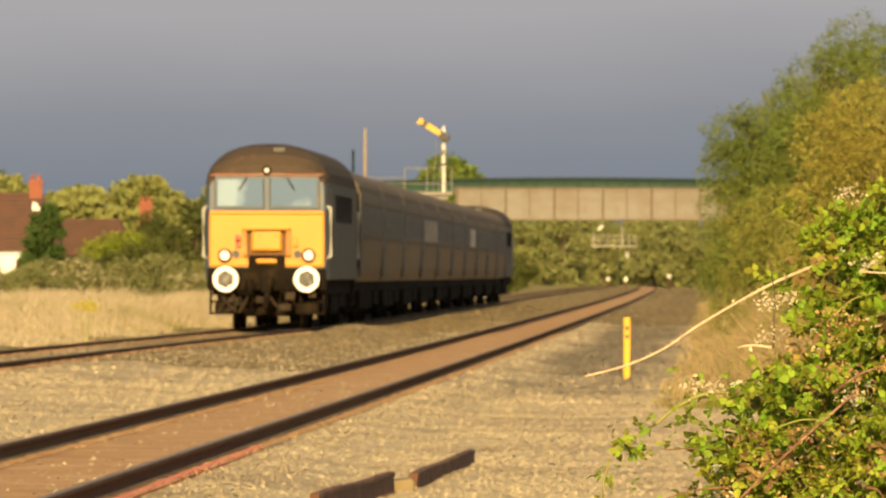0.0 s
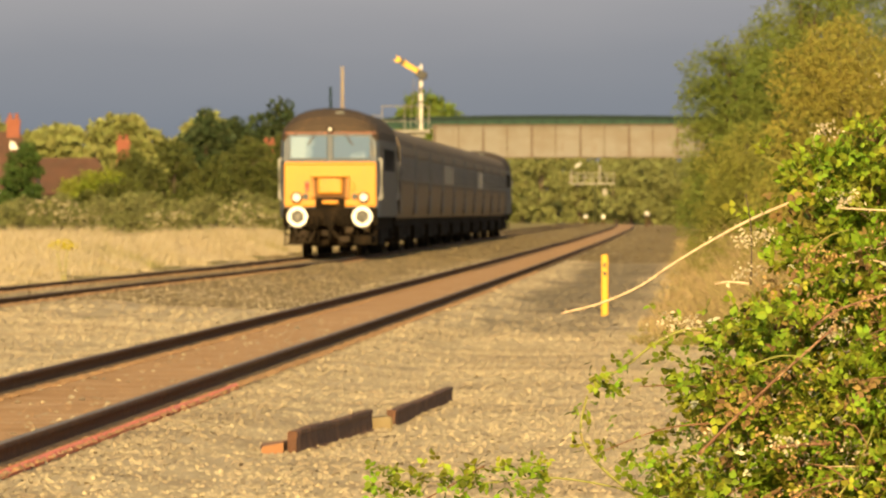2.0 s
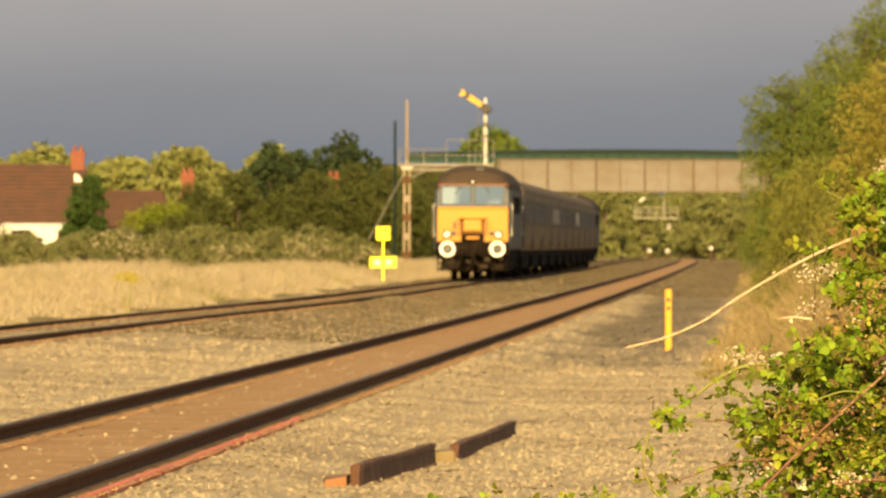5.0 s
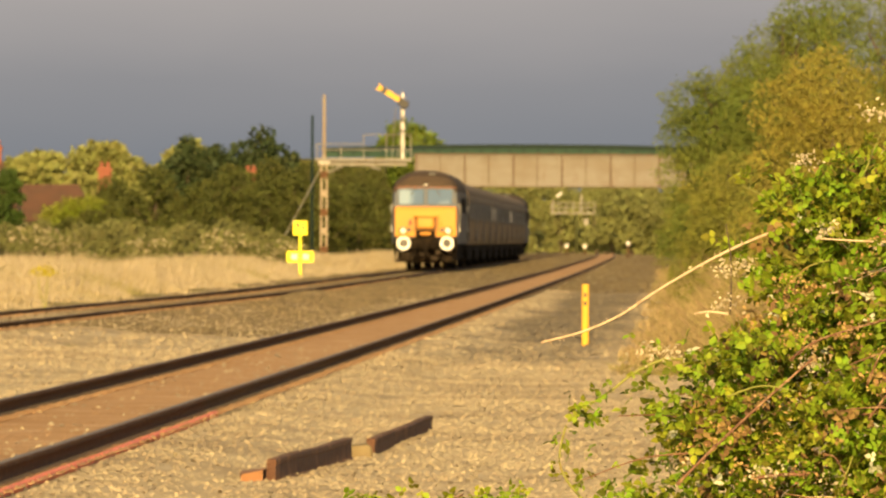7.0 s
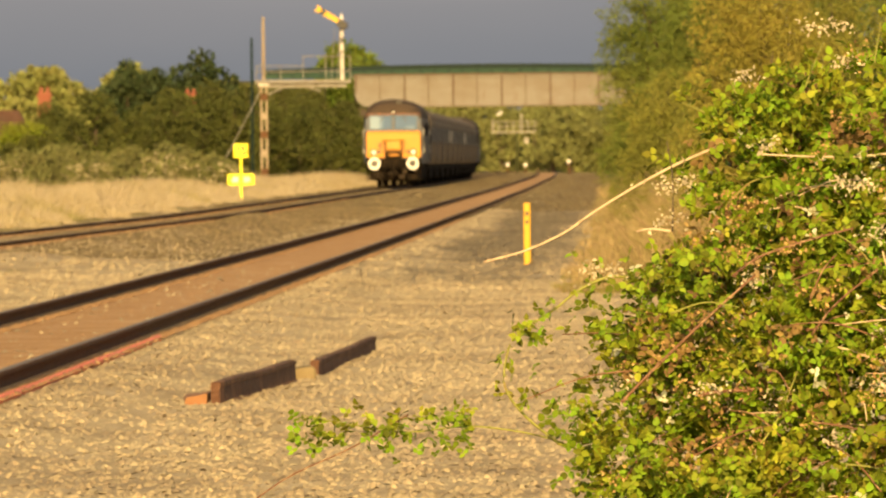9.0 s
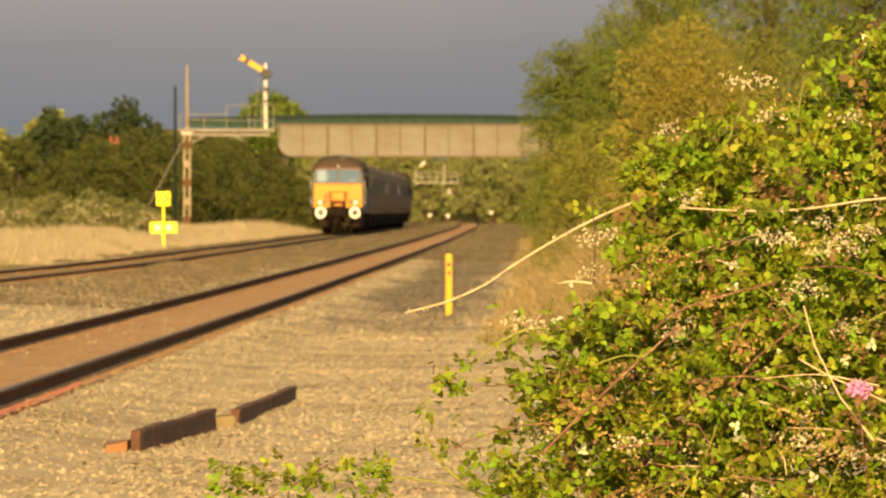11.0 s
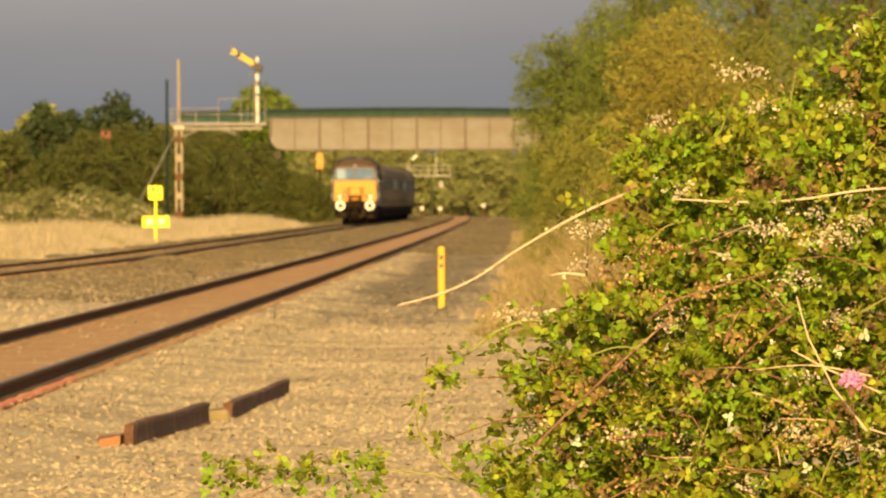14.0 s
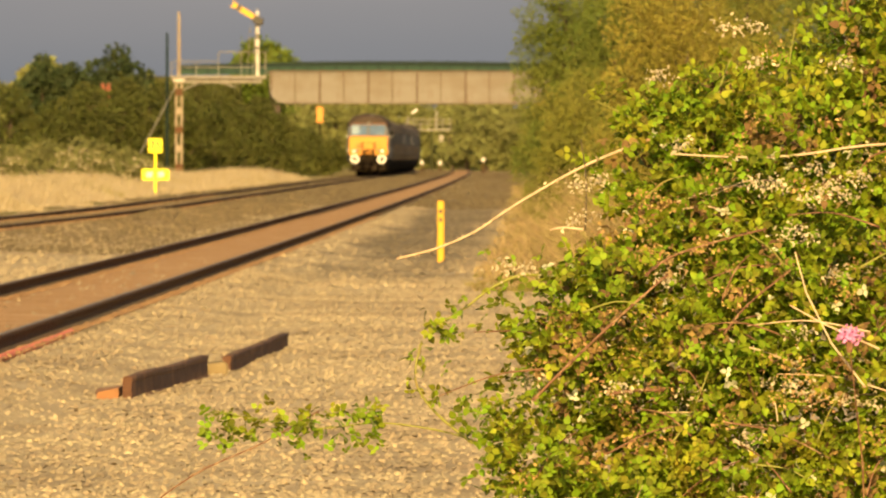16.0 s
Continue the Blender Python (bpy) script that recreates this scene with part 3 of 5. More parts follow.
def locomotive(label):
    root = tagged(empty("diesel_locomotive"), label, "locomotive")
    L = 9.7
    bm = bmesh.new()
    secs = [arch(-L, 1.25, 1.05, 3.06, 3.34), arch(-L + 0.10, 1.30, 1.05, 3.10, 3.52), arch(-L + 0.35, 1.34, 1.05, 3.12, 3.75), arch(-L + 0.8, 1.36, 1.05, 3.12, 3.92), arch(-L + 1.5, 1.36, 1.05, 3.12, 3.99)]
    secs += [arch(-s[0][1], h, 1.05, z, c) for s, h, z, c in zip(secs[::-1], (1.36, 1.36, 1.34, 1.30, 1.25), (3.12, 3.12, 3.12, 3.10, 3.06), (3.99, 3.92, 3.75, 3.52, 3.34))]
    loft(bm, secs)
    for f in bm.faces:
        c = f.calc_center_median()
        f.material_index = 1 if c.z > 3.11 and abs(c.y) < L - 0.01 else (2 if abs(c.y) > L - 0.5 else 0)
    part("body", bm, [LOCO_GREY, LOCO_ROOF, CAB_NAVY], root)
    # both cab fronts
    for e in (-1, 1):
        y = e * L
        def out(a, b):
            return (y + e * a, y + e * b) if e > 0 else (y - b, y - a)
        panel = part("nose_panel", boxed(-1.24, 1.24, *out(-0.05, 0.06), 1.32, 2.50, bevel=0.045), CAB_YELLOW, root, "bright yellow warning panel")
        part("top_ledge", boxed(-1.22, 1.22, *out(0.02, 0.11), 2.46, 2.53, bevel=0.02), CAB_YELLOW, panel)
        bm = boxed(-0.33, 0.33, *out(0.06, 0.22), 1.66, 2.10, bevel=0.06)
        part("housing_recess", boxed(-0.47, 0.47, *out(0.055, 0.075), 1.58, 2.13), HOUSING_EDGE, panel)
        part("coupler_housing", bm, HOUSING, panel, "recessed orange-yellow coupler housing")
        part("coupler_gap", boxed(-0.40, 0.40, *out(0.05, 0.085), 1.30, 1.58, bevel=0.02), FRAME_BLACK, panel)
        part("coupler_tongue", boxed(-0.22, 0.22, *out(0.08, 0.18), 1.40, 1.50, bevel=0.03), CAB_YELLOW, panel)
        part("housing_hood", boxed(-0.50, 0.50, *out(0.05, 0.32), 2.12, 2.20, bevel=0.02), CAB_YELLOW, panel)
        for s in (-1, 1):
            part("housing_cheek", boxed(min(s * 0.42, s * 0.52), max(s * 0.42, s * 0.52), *out(0.05, 0.22), 1.56, 2.14, bevel=0.02), CAB_ORANGE, panel)
            bm = bmesh.new()
            rod(bm, (s * 0.90, y, 1.57), (s * 0.90, y + e * 0.13, 1.57), 0.15, sides=20)
            lamp = part("lamp_bezel", bm, FRAME_BLACK, panel)
            bm = bmesh.new()
            rod(bm, (s * 0.90, y + e * 0.12, 1.57), (s * 0.90, y + e * 0.15, 1.57), 0.115, 0.095, sides=20)
            part("headlight", bm, LAMP_GLASS, lamp, "pale round headlight glass")
            bm = bmesh.new()
            rod(bm, (s * 0.66, y, 1.60), (s * 0.66, y + e * 0.11, 1.60), 0.085, sides=16)
            part("marker_light", bm, BUFFER_GREY, panel)
            part("jumper_socket", boxed(s * 0.62 - 0.05, s * 0.62 + 0.05, *out(0.05, 0.13), 1.76, 1.98, bevel=0.02), JUNK if s < 0 else CAB_YELLOW, panel)
            if s < 0:
                for zz in (1.80, 1.96):
                    part("tail_lamp", rod(bmesh.new(), (s * 0.62, y, zz), (s * 0.62, y + e * 0.16, zz), 0.06, sides=12), LAMP_RED, panel, "red tail lamp")
            # windscreen with its frame
            fr = part("windscreen_frame", boxed(min(s * 0.05, s * 1.13), max(s * 0.05, s * 1.13), *out(-0.02, 0.030), 2.56, 3.27, bevel=0.03), CAB_NAVY, root)
            part("windscreen", boxed(min(s * 0.09, s * 1.06), max(s * 0.09, s * 1.06), *out(0.02, 0.038), 2.63, 3.21, bevel=0.012), SCREEN, fr, "windscreen with a pale sky reflection in its colour")
            bm = bmesh.new()
            rod(bm, (s * 0.42, y + e * 0.06, 3.25), (s * 0.60, y + e * 0.06, 2.98), 0.018)
            part("wiper", bm, BLACK, fr)
            # cab-side handrail
            bm = bmesh.new()
            sweep(bm, [(s * 1.30, y - e * 0.12, 1.52), (s * 1.37, y - e * 0.10, 1.55), (s * 1.37, y - e * 0.10, 2.58), (s * 1.30, y - e * 0.12, 2.62)], [0.035] * 4, 8)
            part("handrail", bm, HANDRAIL, root, "pale painted cab handrail")
            part("cab_side_window", boxed(min(s * 1.30, s * 1.357), max(s * 1.30, s * 1.357), y - e * 0.95 - 0.3, y - e * 0.95 + 0.3, 2.45, 3.0, bevel=0.01), COACH_GLASS, root)
            part("cab_door", boxed(min(s * 1.30, s * 1.362), max(s * 1.30, s * 1.362), y - e * 1.75 - 0.33, y - e * 1.75 + 0.33, 1.15, 3.0, bevel=0.01), LOCO_GREY, root)
            # buffer
            bm = bmesh.new()
            rod(bm, (s * 0.87, y - e * 0.1, 1.06), (s * 0.87, y + e * 0.38, 1.06), 0.13, sides=18)
            shank = part("buffer", bm, FRAME_BLACK, root)
            bm = bmesh.new()
            rod(bm, (s * 0.87, y + e * 0.38, 1.06), (s * 0.87, y + e * 0.46, 1.06), 0.265, 0.275, sides=28)
            part("buffer_rim", bm, RIM_WHITE, shank, "white-painted buffer rim")
            bm = bmesh.new()
            rod(bm, (s * 0.87, y + e * 0.455, 1.06), (s * 0.87, y + e * 0.475, 1.06), 0.20, 0.18, sides=6)
            part("buffer_face", bm, BUFFER_GREY, shank, "worn grey buffer face")
            # hoses and steps below the beam
            bm = bmesh.new()
            for k in range(3):
                x0 = s * (0.30 + 0.14 * k)
                sweep(bm, [(x0, y + e * 0.1, 1.05), (x0 + s * 0.03, y + e * 0.26, 0.85), (x0 - s * 0.02, y + e * 0.24, 0.6), (x0 + s * 0.05, y + e * 0.12, 0.48)], [0.03] * 4, 6)
            part("air_hose", bm, FRAME_BLACK, root)
            bm = box(box(bmesh.new(), s * 1.05 - 0.2, s * 1.05 + 0.2, y - e * 0.3 - 0.14, y - e * 0.3 + 0.14, 0.55, 0.60, 0.01), s * 1.05 - 0.2, s * 1.05 + 0.2, y - e * 0.3 - 0.14, y - e * 0.3 + 0.14, 0.30, 0.35, 0.01)
            rod(bm, (s * 1.22, y - e * 0.3, 0.3), (s * 1.22, y - e * 0.3, 1.05), 0.025)
            rod(bm, (s * 0.88, y - e * 0.3, 0.3), (s * 0.88, y - e * 0.3, 1.05), 0.025)
            part("step", bm, FRAME_BLACK, root)
        pick = random.Random(11)
        for k in range(16):
            bm = bmesh.new()
            x0, z0 = pick.uniform(-1.0, 1.0), pick.uniform(0.45, 1.15)
            if k % 2:
                box(bm, x0 - pick.uniform(0.05, 0.14), x0 + pick.uniform(0.05, 0.14), *out(0.06, pick.uniform(0.14, 0.3)), z0 - pick.uniform(0.04, 0.12), z0 + 0.05, bevel=0.015)
            else:
                sweep(bm, [(x0, y + e * 0.08, z0 + 0.15), (x0 + pick.uniform(-0.15, 0.15), y + e * 0.25, z0), (x0 + pick.uniform(-0.25, 0.25), y + e * 0.2, max(0.35, z0 - 0.3))], [0.03] * 3, 6)
            part("bracket" if k % 2 else "pipe", bm, JUNK, root)
        part("buffer_beam", boxed(-1.28, 1.28, *out(-0.25, 0.08), 0.82, 1.30, bevel=0.03), FRAME_BLACK, root)
        bm = boxed(-0.16, 0.16, *out(0.05, 0.48), 0.88, 1.16, bevel=0.04)
        box(bm, -0.11, 0.11, *out(0.38, 0.62), 0.78, 1.06, bevel=0.03)
        sweep(bm, [(0, y + e * 0.55, 0.95), (0.02, y + e * 0.6, 0.7), (-0.02, y + e * 0.55, 0.45)], [0.05, 0.06, 0.05], 8)
        part("drawhook", bm, FRAME_BLACK, root)
        for s in (-1, 1):
            bm = box(bmesh.new(), min(s * 0.62, s * 1.12), max(s * 0.62, s * 1.12), *out(-0.1, 0.03), 0.30, 0.55, bevel=0.05)
            rod(bm, (s * 0.74, y - e * 0.05, 0.5), (s * 0.70, y - e * 0.05, 0.95), 0.04)
            rod(bm, (s * 1.0, y - e * 0.05, 0.5), (s * 0.96, y - e * 0.05, 0.95), 0.04)
            sweep(bm, [(s * 0.2, y + e * 0.1, 1.0), (s * 0.42, y + e * 0.28, 0.72), (s * 0.62, y + e * 0.2, 0.8), (s * 0.7, y + e * 0.1, 1.0)], [0.028] * 4, 6)
            part("life_guard", bm, FRAME_BLACK, root)
        bm = bmesh.new()
        bmesh.ops.create_uvsphere(bm, u_segments=14, v_segments=8, radius=0.055, matrix=Matrix.Translation((0, y + e * 0.09, 3.40)))
        lamp = part("top_lamp", rod(bmesh.new(), (0, y - e * 0.15, 3.40), (0, y + e * 0.08, 3.40), 0.10, sides=16), FRAME_BLACK, root, "small round lamp over the windscreens")
        part("lamp_lens", bm, LAMP_GLASS, lamp)
        part("roof_horn", boxed(0.12, 0.38, y - e * 0.62 - 0.1, y - e * 0.62 + 0.1, 3.80, 3.90, bevel=0.02), BUFFER_GREY, root)
        part("gutter", boxed(-1.22, 1.22, *out(-0.02, 0.05), 3.285, 3.325, bevel=0.01), material("rusty_gutter", (0.24, 0.10, 0.06), 0.7), root)
        bogie(root, e * 6.1, 3.3)
    part("underframe", boxed(-1.2, 1.2, -9.2, 9.2, 0.72, 1.06, bevel=0.02), FRAME_BLACK, root)
    # black block added to stand in for the deep shade under the body
    part("under_shade_block", boxed(-0.55, 0.55, -8.6, 8.9, 0.25, 0.79, bevel=0.05), FRAME_BLACK, root)
    part("fuel_tank", boxed(-1.15, 1.15, -2.4, 2.4, 0.28, 0.75, bevel=0.08), FRAME_BLACK, root)
    for s in (-1, 1):
        for k in range(5):
            part("side_grille", boxed(min(s * 1.34, s * 1.362), max(s * 1.34, s * 1.362), -5.6 + k * 2.3, -4.1 + k * 2.3, 2.3, 2.9, bevel=0.01), FRAME_BLACK, root)
    for k in range(6):
        part("roof_panel", boxed(-0.28, 0.28, -7.2 + k * 2.4, -5.2 + k * 2.4, 3.90, 3.995, bevel=0.02), LOCO_ROOF, root)
    return root


def coach(label, pale=False, pale_panes=(), pane_mat=None):
    root = tagged(empty("railway_coach"), label, "railway coach", group="coaches of the train")
    H = 9.9
    bm = bmesh.new()
    loft(bm, [arch(-H, 1.36, 1.0, 3.05, 3.70, 0.10), arch(-H + 0.05, 1.40, 1.0, 3.08, 3.74, 0.12), arch(H - 0.05, 1.40, 1.0, 3.08, 3.74, 0.12), arch(H, 1.36, 1.0, 3.05, 3.70, 0.10)])
    for f in bm.faces:
        c = f.calc_center_median()
        f.material_index = 1 if c.z > 3.09 else (2 if abs(c.y) > H - 0.03 else 0)
    part("body", bm, [COACH_LOW, COACH_ROOF, FRAME_BLACK], root)
    for s in (-1, 1):
        x0, x1 = sorted((s * 1.36, s * 1.408))
        part("waist_band", boxed(x0, x1, -H + 0.12, H - 0.12, 1.98, 2.86, bevel=0.01), COACH_CREAM if pale else COACH_BAND, root)
        part("cantrail_strip", boxed(x0, x1, -H + 0.12, H - 0.12, 2.865, 3.08, bevel=0.01), COACH_CREAM, root, "cream strip above the windows")
        for k in range(8):
            yy = -7.6 + k * 2.17
            w = part("window", boxed(*sorted((s * 1.38, s * 1.416)), yy - 0.72, yy + 0.72, 2.08, 2.78, bevel=0.02), COACH_GLASS, root)
            # added pane, paler than the glass under it
            if k in pale_panes:
                part("pale_pane", boxed(*sorted((s * 1.40, s * 1.424)), yy - 0.66, yy + 0.66, 2.12, 2.74, bevel=0.01), pane_mat or PALE_PANE, w, "pale pane laid over the window")
        for e in (-1, 1):
            door = part("door", boxed(*sorted((s * 1.36, s * 1.417)), e * 9.25 - 0.58, e * 9.25 + 0.58, 1.12, 3.06, bevel=0.015), DOOR_DARK, root)
            part("door_window", boxed(*sorted((s * 1.40, s * 1.424)), e * 9.2 - 0.25, e * 9.2 + 0.25, 2.2, 2.75, bevel=0.02), COACH_GLASS, door)
            bm = bmesh.new()
            rod(bm, (s * 1.43, e * 9.2 - 0.33, 1.7), (s * 1.43, e * 9.2 - 0.33, 1.85), 0.014)
            part("door_handle", bm, COACH_CREAM, door)
    for e in (-1, 1):
        part("gangway", boxed(-0.5, 0.5, *sorted((e * 9.85, e * 10.18)), 1.1, 3.25, bevel=0.05), BLACK, root)
        part("lamp_bracket", boxed(1.12, 1.30, *sorted((e * 9.88, e * 9.97)), 1.65, 1.95, bevel=0.02), LAMP_RED, root, "red tail lamp")
        bogie(root, e * 7.1, 2.6)
    part("underframe", boxed(-1.2, 1.2, -9.8, 9.8, 0.78, 1.01, bevel=0.02), FRAME_BLACK, root)
    # added block, fills the underside with the dark of its shade
    part("under_shade_block", boxed(-0.55, 0.55, -9.6, 9.6, 0.25, 0.79, bevel=0.05), FRAME_BLACK, root)
    for k, (a, b) in enumerate(((-4.6, -2.6), (-2.2, -0.6), (0.2, 2.2), (2.8, 4.4))):
        part("equipment_box", boxed(-1.25, 1.25, a, b, 0.35, 0.80, bevel=0.04), FRAME_BLACK, root)
    for k in range(7):
        part("roof_vent", boxed(-0.18, 0.18, -7.8 + k * 2.6, -7.4 + k * 2.6, 3.70, 3.83, bevel=0.03), COACH_ROOF, root)
    return root


TRAIN = [(locomotive("grimy grey diesel locomotive with a bright yellow nose"), 9.7)]
dark_coach = coach("umber railway coach with a dark window band")
# dull panes on every window stand in for their pale reflection
pale_coach = coach("umber railway coach with dull pale windows", pale_panes=range(8), pane_mat=material("dull_window_reflection", (0.30, 0.26, 0.18), 0.4))
bright_pane_coach = coach("umber railway coach with pale panes over some windows", pale_panes=(3, 4, 5, 6))
COACHES = [dark_coach, None, None, pale_coach, None, None, bright_pane_coach, None, None, None]
at = 19.4 + 0.3 + 9.95
for c in COACHES:
    TRAIN.append((c or copy_thing(dark_coach, Matrix.Identity(4)), at))
    at += 20.2
TRAIN.append((copy_thing(TRAIN[0][0], Matrix.Identity(4)), at + 0.1))
TRAIN[-1][0]["label"] = "leading diesel locomotive at the far end of the train"


def motions():
    """The train runs away at a steady thirty metres a second."""
    for vehicle, offset in TRAIN:
        rows = []
        for i in range(33):
            t = i * 0.5
            y = 243.0 + 30.15 * t + offset
            ahead, behind = float(far_x(y + 7)), float(far_x(y - 7))
            rows.append((t, pose((ahead + behind) / 2, y, float(np.interp(y, FAR_LINE[:, 1], FAR_LINE[:, 2])) + 0.005, rz=-math.degrees(math.atan2(ahead - behind, 14)))))
        walk(vehicle, rows)


# ---- girder bridge over both tracks ----
def bridge():
    root = tagged(empty("girder_bridge", 0, 800, 0), "cream-painted plate girder bridge with a green parapet", "bridge")
    x0, x1 = 3.2, 27.0
    edge = [(x1, 7.50), (x1, 5.30)] + [(x0 + 0.9 * (1 - math.sin(a)), 5.30 + 0.9 * (1 - math.cos(a))) for a in np.linspace(0, math.pi / 2, 8)] + [(x0, 7.50), (x1, 7.50)]
    part("web_plate", loft(bmesh.new(), [[(px, -0.03, pz) for px, pz in edge], [(px, 0.03, pz) for px, pz in edge]]), GIRDER, root, "weathered cream girder plates")
    part("bottom_flange", boxed(x0 + 0.9, x1, -0.22, 0.22, 5.22, 5.30), GIRDER_RUST, root)
    part("top_flange", boxed(x0 - 0.1, x1, -0.24, 0.24, 7.50, 7.60), GIRDER_RUST, root)
    part("top_moulding", boxed(x0 - 0.1, x1, -0.12, -0.02, 7.30, 7.50), GIRDER, root)
    k = 0
    x = x0 + 0.02
    while x < x1:
        wide = k % 2 == 0
        part("stiffener", boxed(x, x + (0.13 if wide else 0.06), -0.17, -0.03, 5.30 if k else 6.2, 7.50), GIRDER_RUST, root)
        x += 1.72
        k += 1
    part("far_girder", boxed(x0, x1, 7.9, 8.0, 5.3, 7.5), GIRDER, root)
    part("deck", boxed(x0, x1, 0.05, 7.9, 5.6, 6.2), FRAME_BLACK, root)
    part("abutment", boxed(x0 - 2.0, x0 + 0.75, 0.3, 9, -0.2, 5.2, bevel=0.05), BRICK, root, "sooty brick abutment")
    part("far_abutment", boxed(23.5, 29, 0.3, 9, -0.2, 5.2, bevel=0.05), BRICK, root)
    # parapet: gently humped green panels between posts
    span = np.linspace(-3.2, 27.0, 31)
    for a, b in zip(span, span[1:]):
        za, zb = (7.88 + 0.28 * (1 - ((v - 12) / 15) ** 2) for v in (a, b))
        bm = bmesh.new()
        loft(bm, [[(a + 0.02, -0.02, 7.3 if a < 3 else 7.6), (a + 0.02, -0.02, za), (b - 0.02, -0.02, zb), (b - 0.02, -0.02, 7.3 if a < 3 else 7.6)], [(a + 0.02, 0.04, 7.3 if a < 3 else 7.6), (a + 0.02, 0.04, za), (b - 0.02, 0.04, zb), (b - 0.02, 0.04, 7.3 if a < 3 else 7.6)]])
        part("parapet_panel", bm, GREEN_PALE, root, "faded green parapet panel")
        part("parapet_post", boxed(a - 0.04, a + 0.04, -0.07, 0.06, 7.3, za + 0.06), GREEN_PAINT, root)
        bm = bmesh.new()
        loft(bm, [[(v, yy, zz + h) for yy, h in ((-0.06, -0.22), (-0.06, 0.1), (0.08, 0.1), (0.08, -0.22), (-0.06, -0.22))] for v, zz in ((a, za), (b, zb))])
        part("parapet_rail", bm, GREEN_PAINT, root)
    part("approach_bank", boxed(-14, x0 - 2.0, 0.5, 9, -0.2, 7.2, bevel=0.4), SCRUB_BANK, root)
    return root


bridge()


# ---- bracket signal with a raised yellow arm ----
def bracket_signal(x, y):
    root = tagged(empty("bracket_signal", x, y, spot(x, y)), "tall bracket semaphore signal with raised yellow distant arm", "railway signal")
    for i, (a, b) in enumerate(((-0.20, -0.08), (0.08, 0.20))):
        part("main_post", boxed(a, b, -0.12, 0.12, 0, 5.2, bevel=0.01), WOOD_PALE, root)
    for k in range(5):
        part("batten", boxed(-0.20, 0.20, -0.135, -0.122, 0.45 + k * 1.0, 0.80 + k * 1.0), WOOD_PALE if k % 2 else RUST, root)
    part("post_cap", boxed(-0.30, 0.30, -0.2, 0.2, 5.2, 5.34, bevel=0.02), WHITE, root)
    upper = part("upper_post", rod(bmesh.new(), (0, 0, 5.3), (0, 0, 8.72), 0.10, 0.075, 10), WOOD_PALE, root, "weathered pale timber post")
    part("post_finial", rod(bmesh.new(), (0, 0, 8.72), (0, 0, 8.92), 0.10, 0.01, 10), WOOD_PALE, upper)
    part("platform", boxed(-0.45, 4.65, -0.35, 0.35, 5.34, 5.50, bevel=0.01), GREY_METAL, root, "pale bracket platform")
    part("bracket_beam", boxed(-0.3, 4.4, -0.08, 0.08, 5.10, 5.33, bevel=0.01), GREY_METAL, root)
    for a, b in (((0.25, 0, 4.75), (1.2, 0, 5.2)), ((3.0, 0, 4.9), (1.9, 0, 5.25))):
        part("brace", rod(bmesh.new(), a, b, 0.05), GREY_METAL, root)
    for k, px in enumerate((-0.4, 0.9, 2.1, 3.3, 4.6)):
        high = 6.25 if px < 2 else 6.75
        part("rail_post", rod(bmesh.new(), (px, -0.33, 5.5), (px, -0.33, high), 0.028), GREY_METAL, root)
    for z, a, b in ((5.95, -0.4, 4.6), (6.25, -0.4, 2.1), (6.75, 2.1, 4.6)):
        part("guard_rail", rod(bmesh.new(), (a, -0.33, z), (b, -0.33, z), 0.025), GREY_METAL, root)
    doll = part("signal_doll", rod(bmesh.new(), (4.17, 0, 5.5), (4.17, 0, 8.85), 0.10, 0.085, 12), WHITE, root, "white signal post with black bands")
    for z in (6.9, 7.45, 7.6, 8.1):
        part("post_band", rod(bmesh.new(), (4.17, 0, z), (4.17, 0, z + 0.10), 0.115, None, 12), BLACK, doll)
    part("doll_finial", rod(bmesh.new(), (4.17, 0, 8.85), (4.17, 0, 9.03), 0.09, 0.01, 10), WHITE, doll)
    # the arm, raised to clear, notched at its end
    arm = empty("arm_pivot", 4.17, -0.16, 8.50)
    arm.rotation_euler = (0, radians(31), 0)
    arm.parent = root
    bm = bmesh.new()
    pts = [(-0.15, -0.13), (-1.62, -0.16), (-1.50, 0.0), (-1.62, 0.16), (-0.15, 0.13)]
    loft(bm, [[(px, -0.02, pz) for px, pz in pts], [(px, 0.02, pz) for px, pz in pts]])
    blade = part("signal_arm", bm, YELLOW, arm, "yellow fishtail signal arm")
    bm = bmesh.new()
    pts = [(-1.10, -0.15), (-1.36, -0.155), (-1.24, 0.0), (-1.36, 0.155), (-1.10, 0.15), (-0.98, 0.0)]
    loft(bm, [[(px, -0.028, pz) for px, pz in pts], [(px, -0.021, pz) for px, pz in pts]])
    part("chevron", bm, BLACK, blade)
    part("spectacle_plate", boxed(-0.22, 0.32, -0.05, 0.05, -0.26, 0.16, bevel=0.03), BLACK, arm)
    part("signal_lamp", boxed(4.25, 4.48, -0.12, 0.12, 8.2, 8.55, bevel=0.02), BLACK, root)
    part("down_rod", rod(bmesh.new(), (4.05, -0.14, 8.3), (4.08, -0.14, 5.5), 0.014), GREY_METAL, root)
    part("ladder", rod(rod(bmesh.new(), (3.9, 0.2, 5.5), (4.1, 0.15, 8.2), 0.02), (3.6, 0.2, 5.5), (3.8, 0.15, 8.2), 0.02), GREY_METAL, root)
    part("guy_wire", rod(bmesh.new(), (-0.15, 0, 5.0), (-2.6, -3.0, 0.3), 0.03), GREY_METAL, root)
    return root


bracket_signal(-2.43, 600)
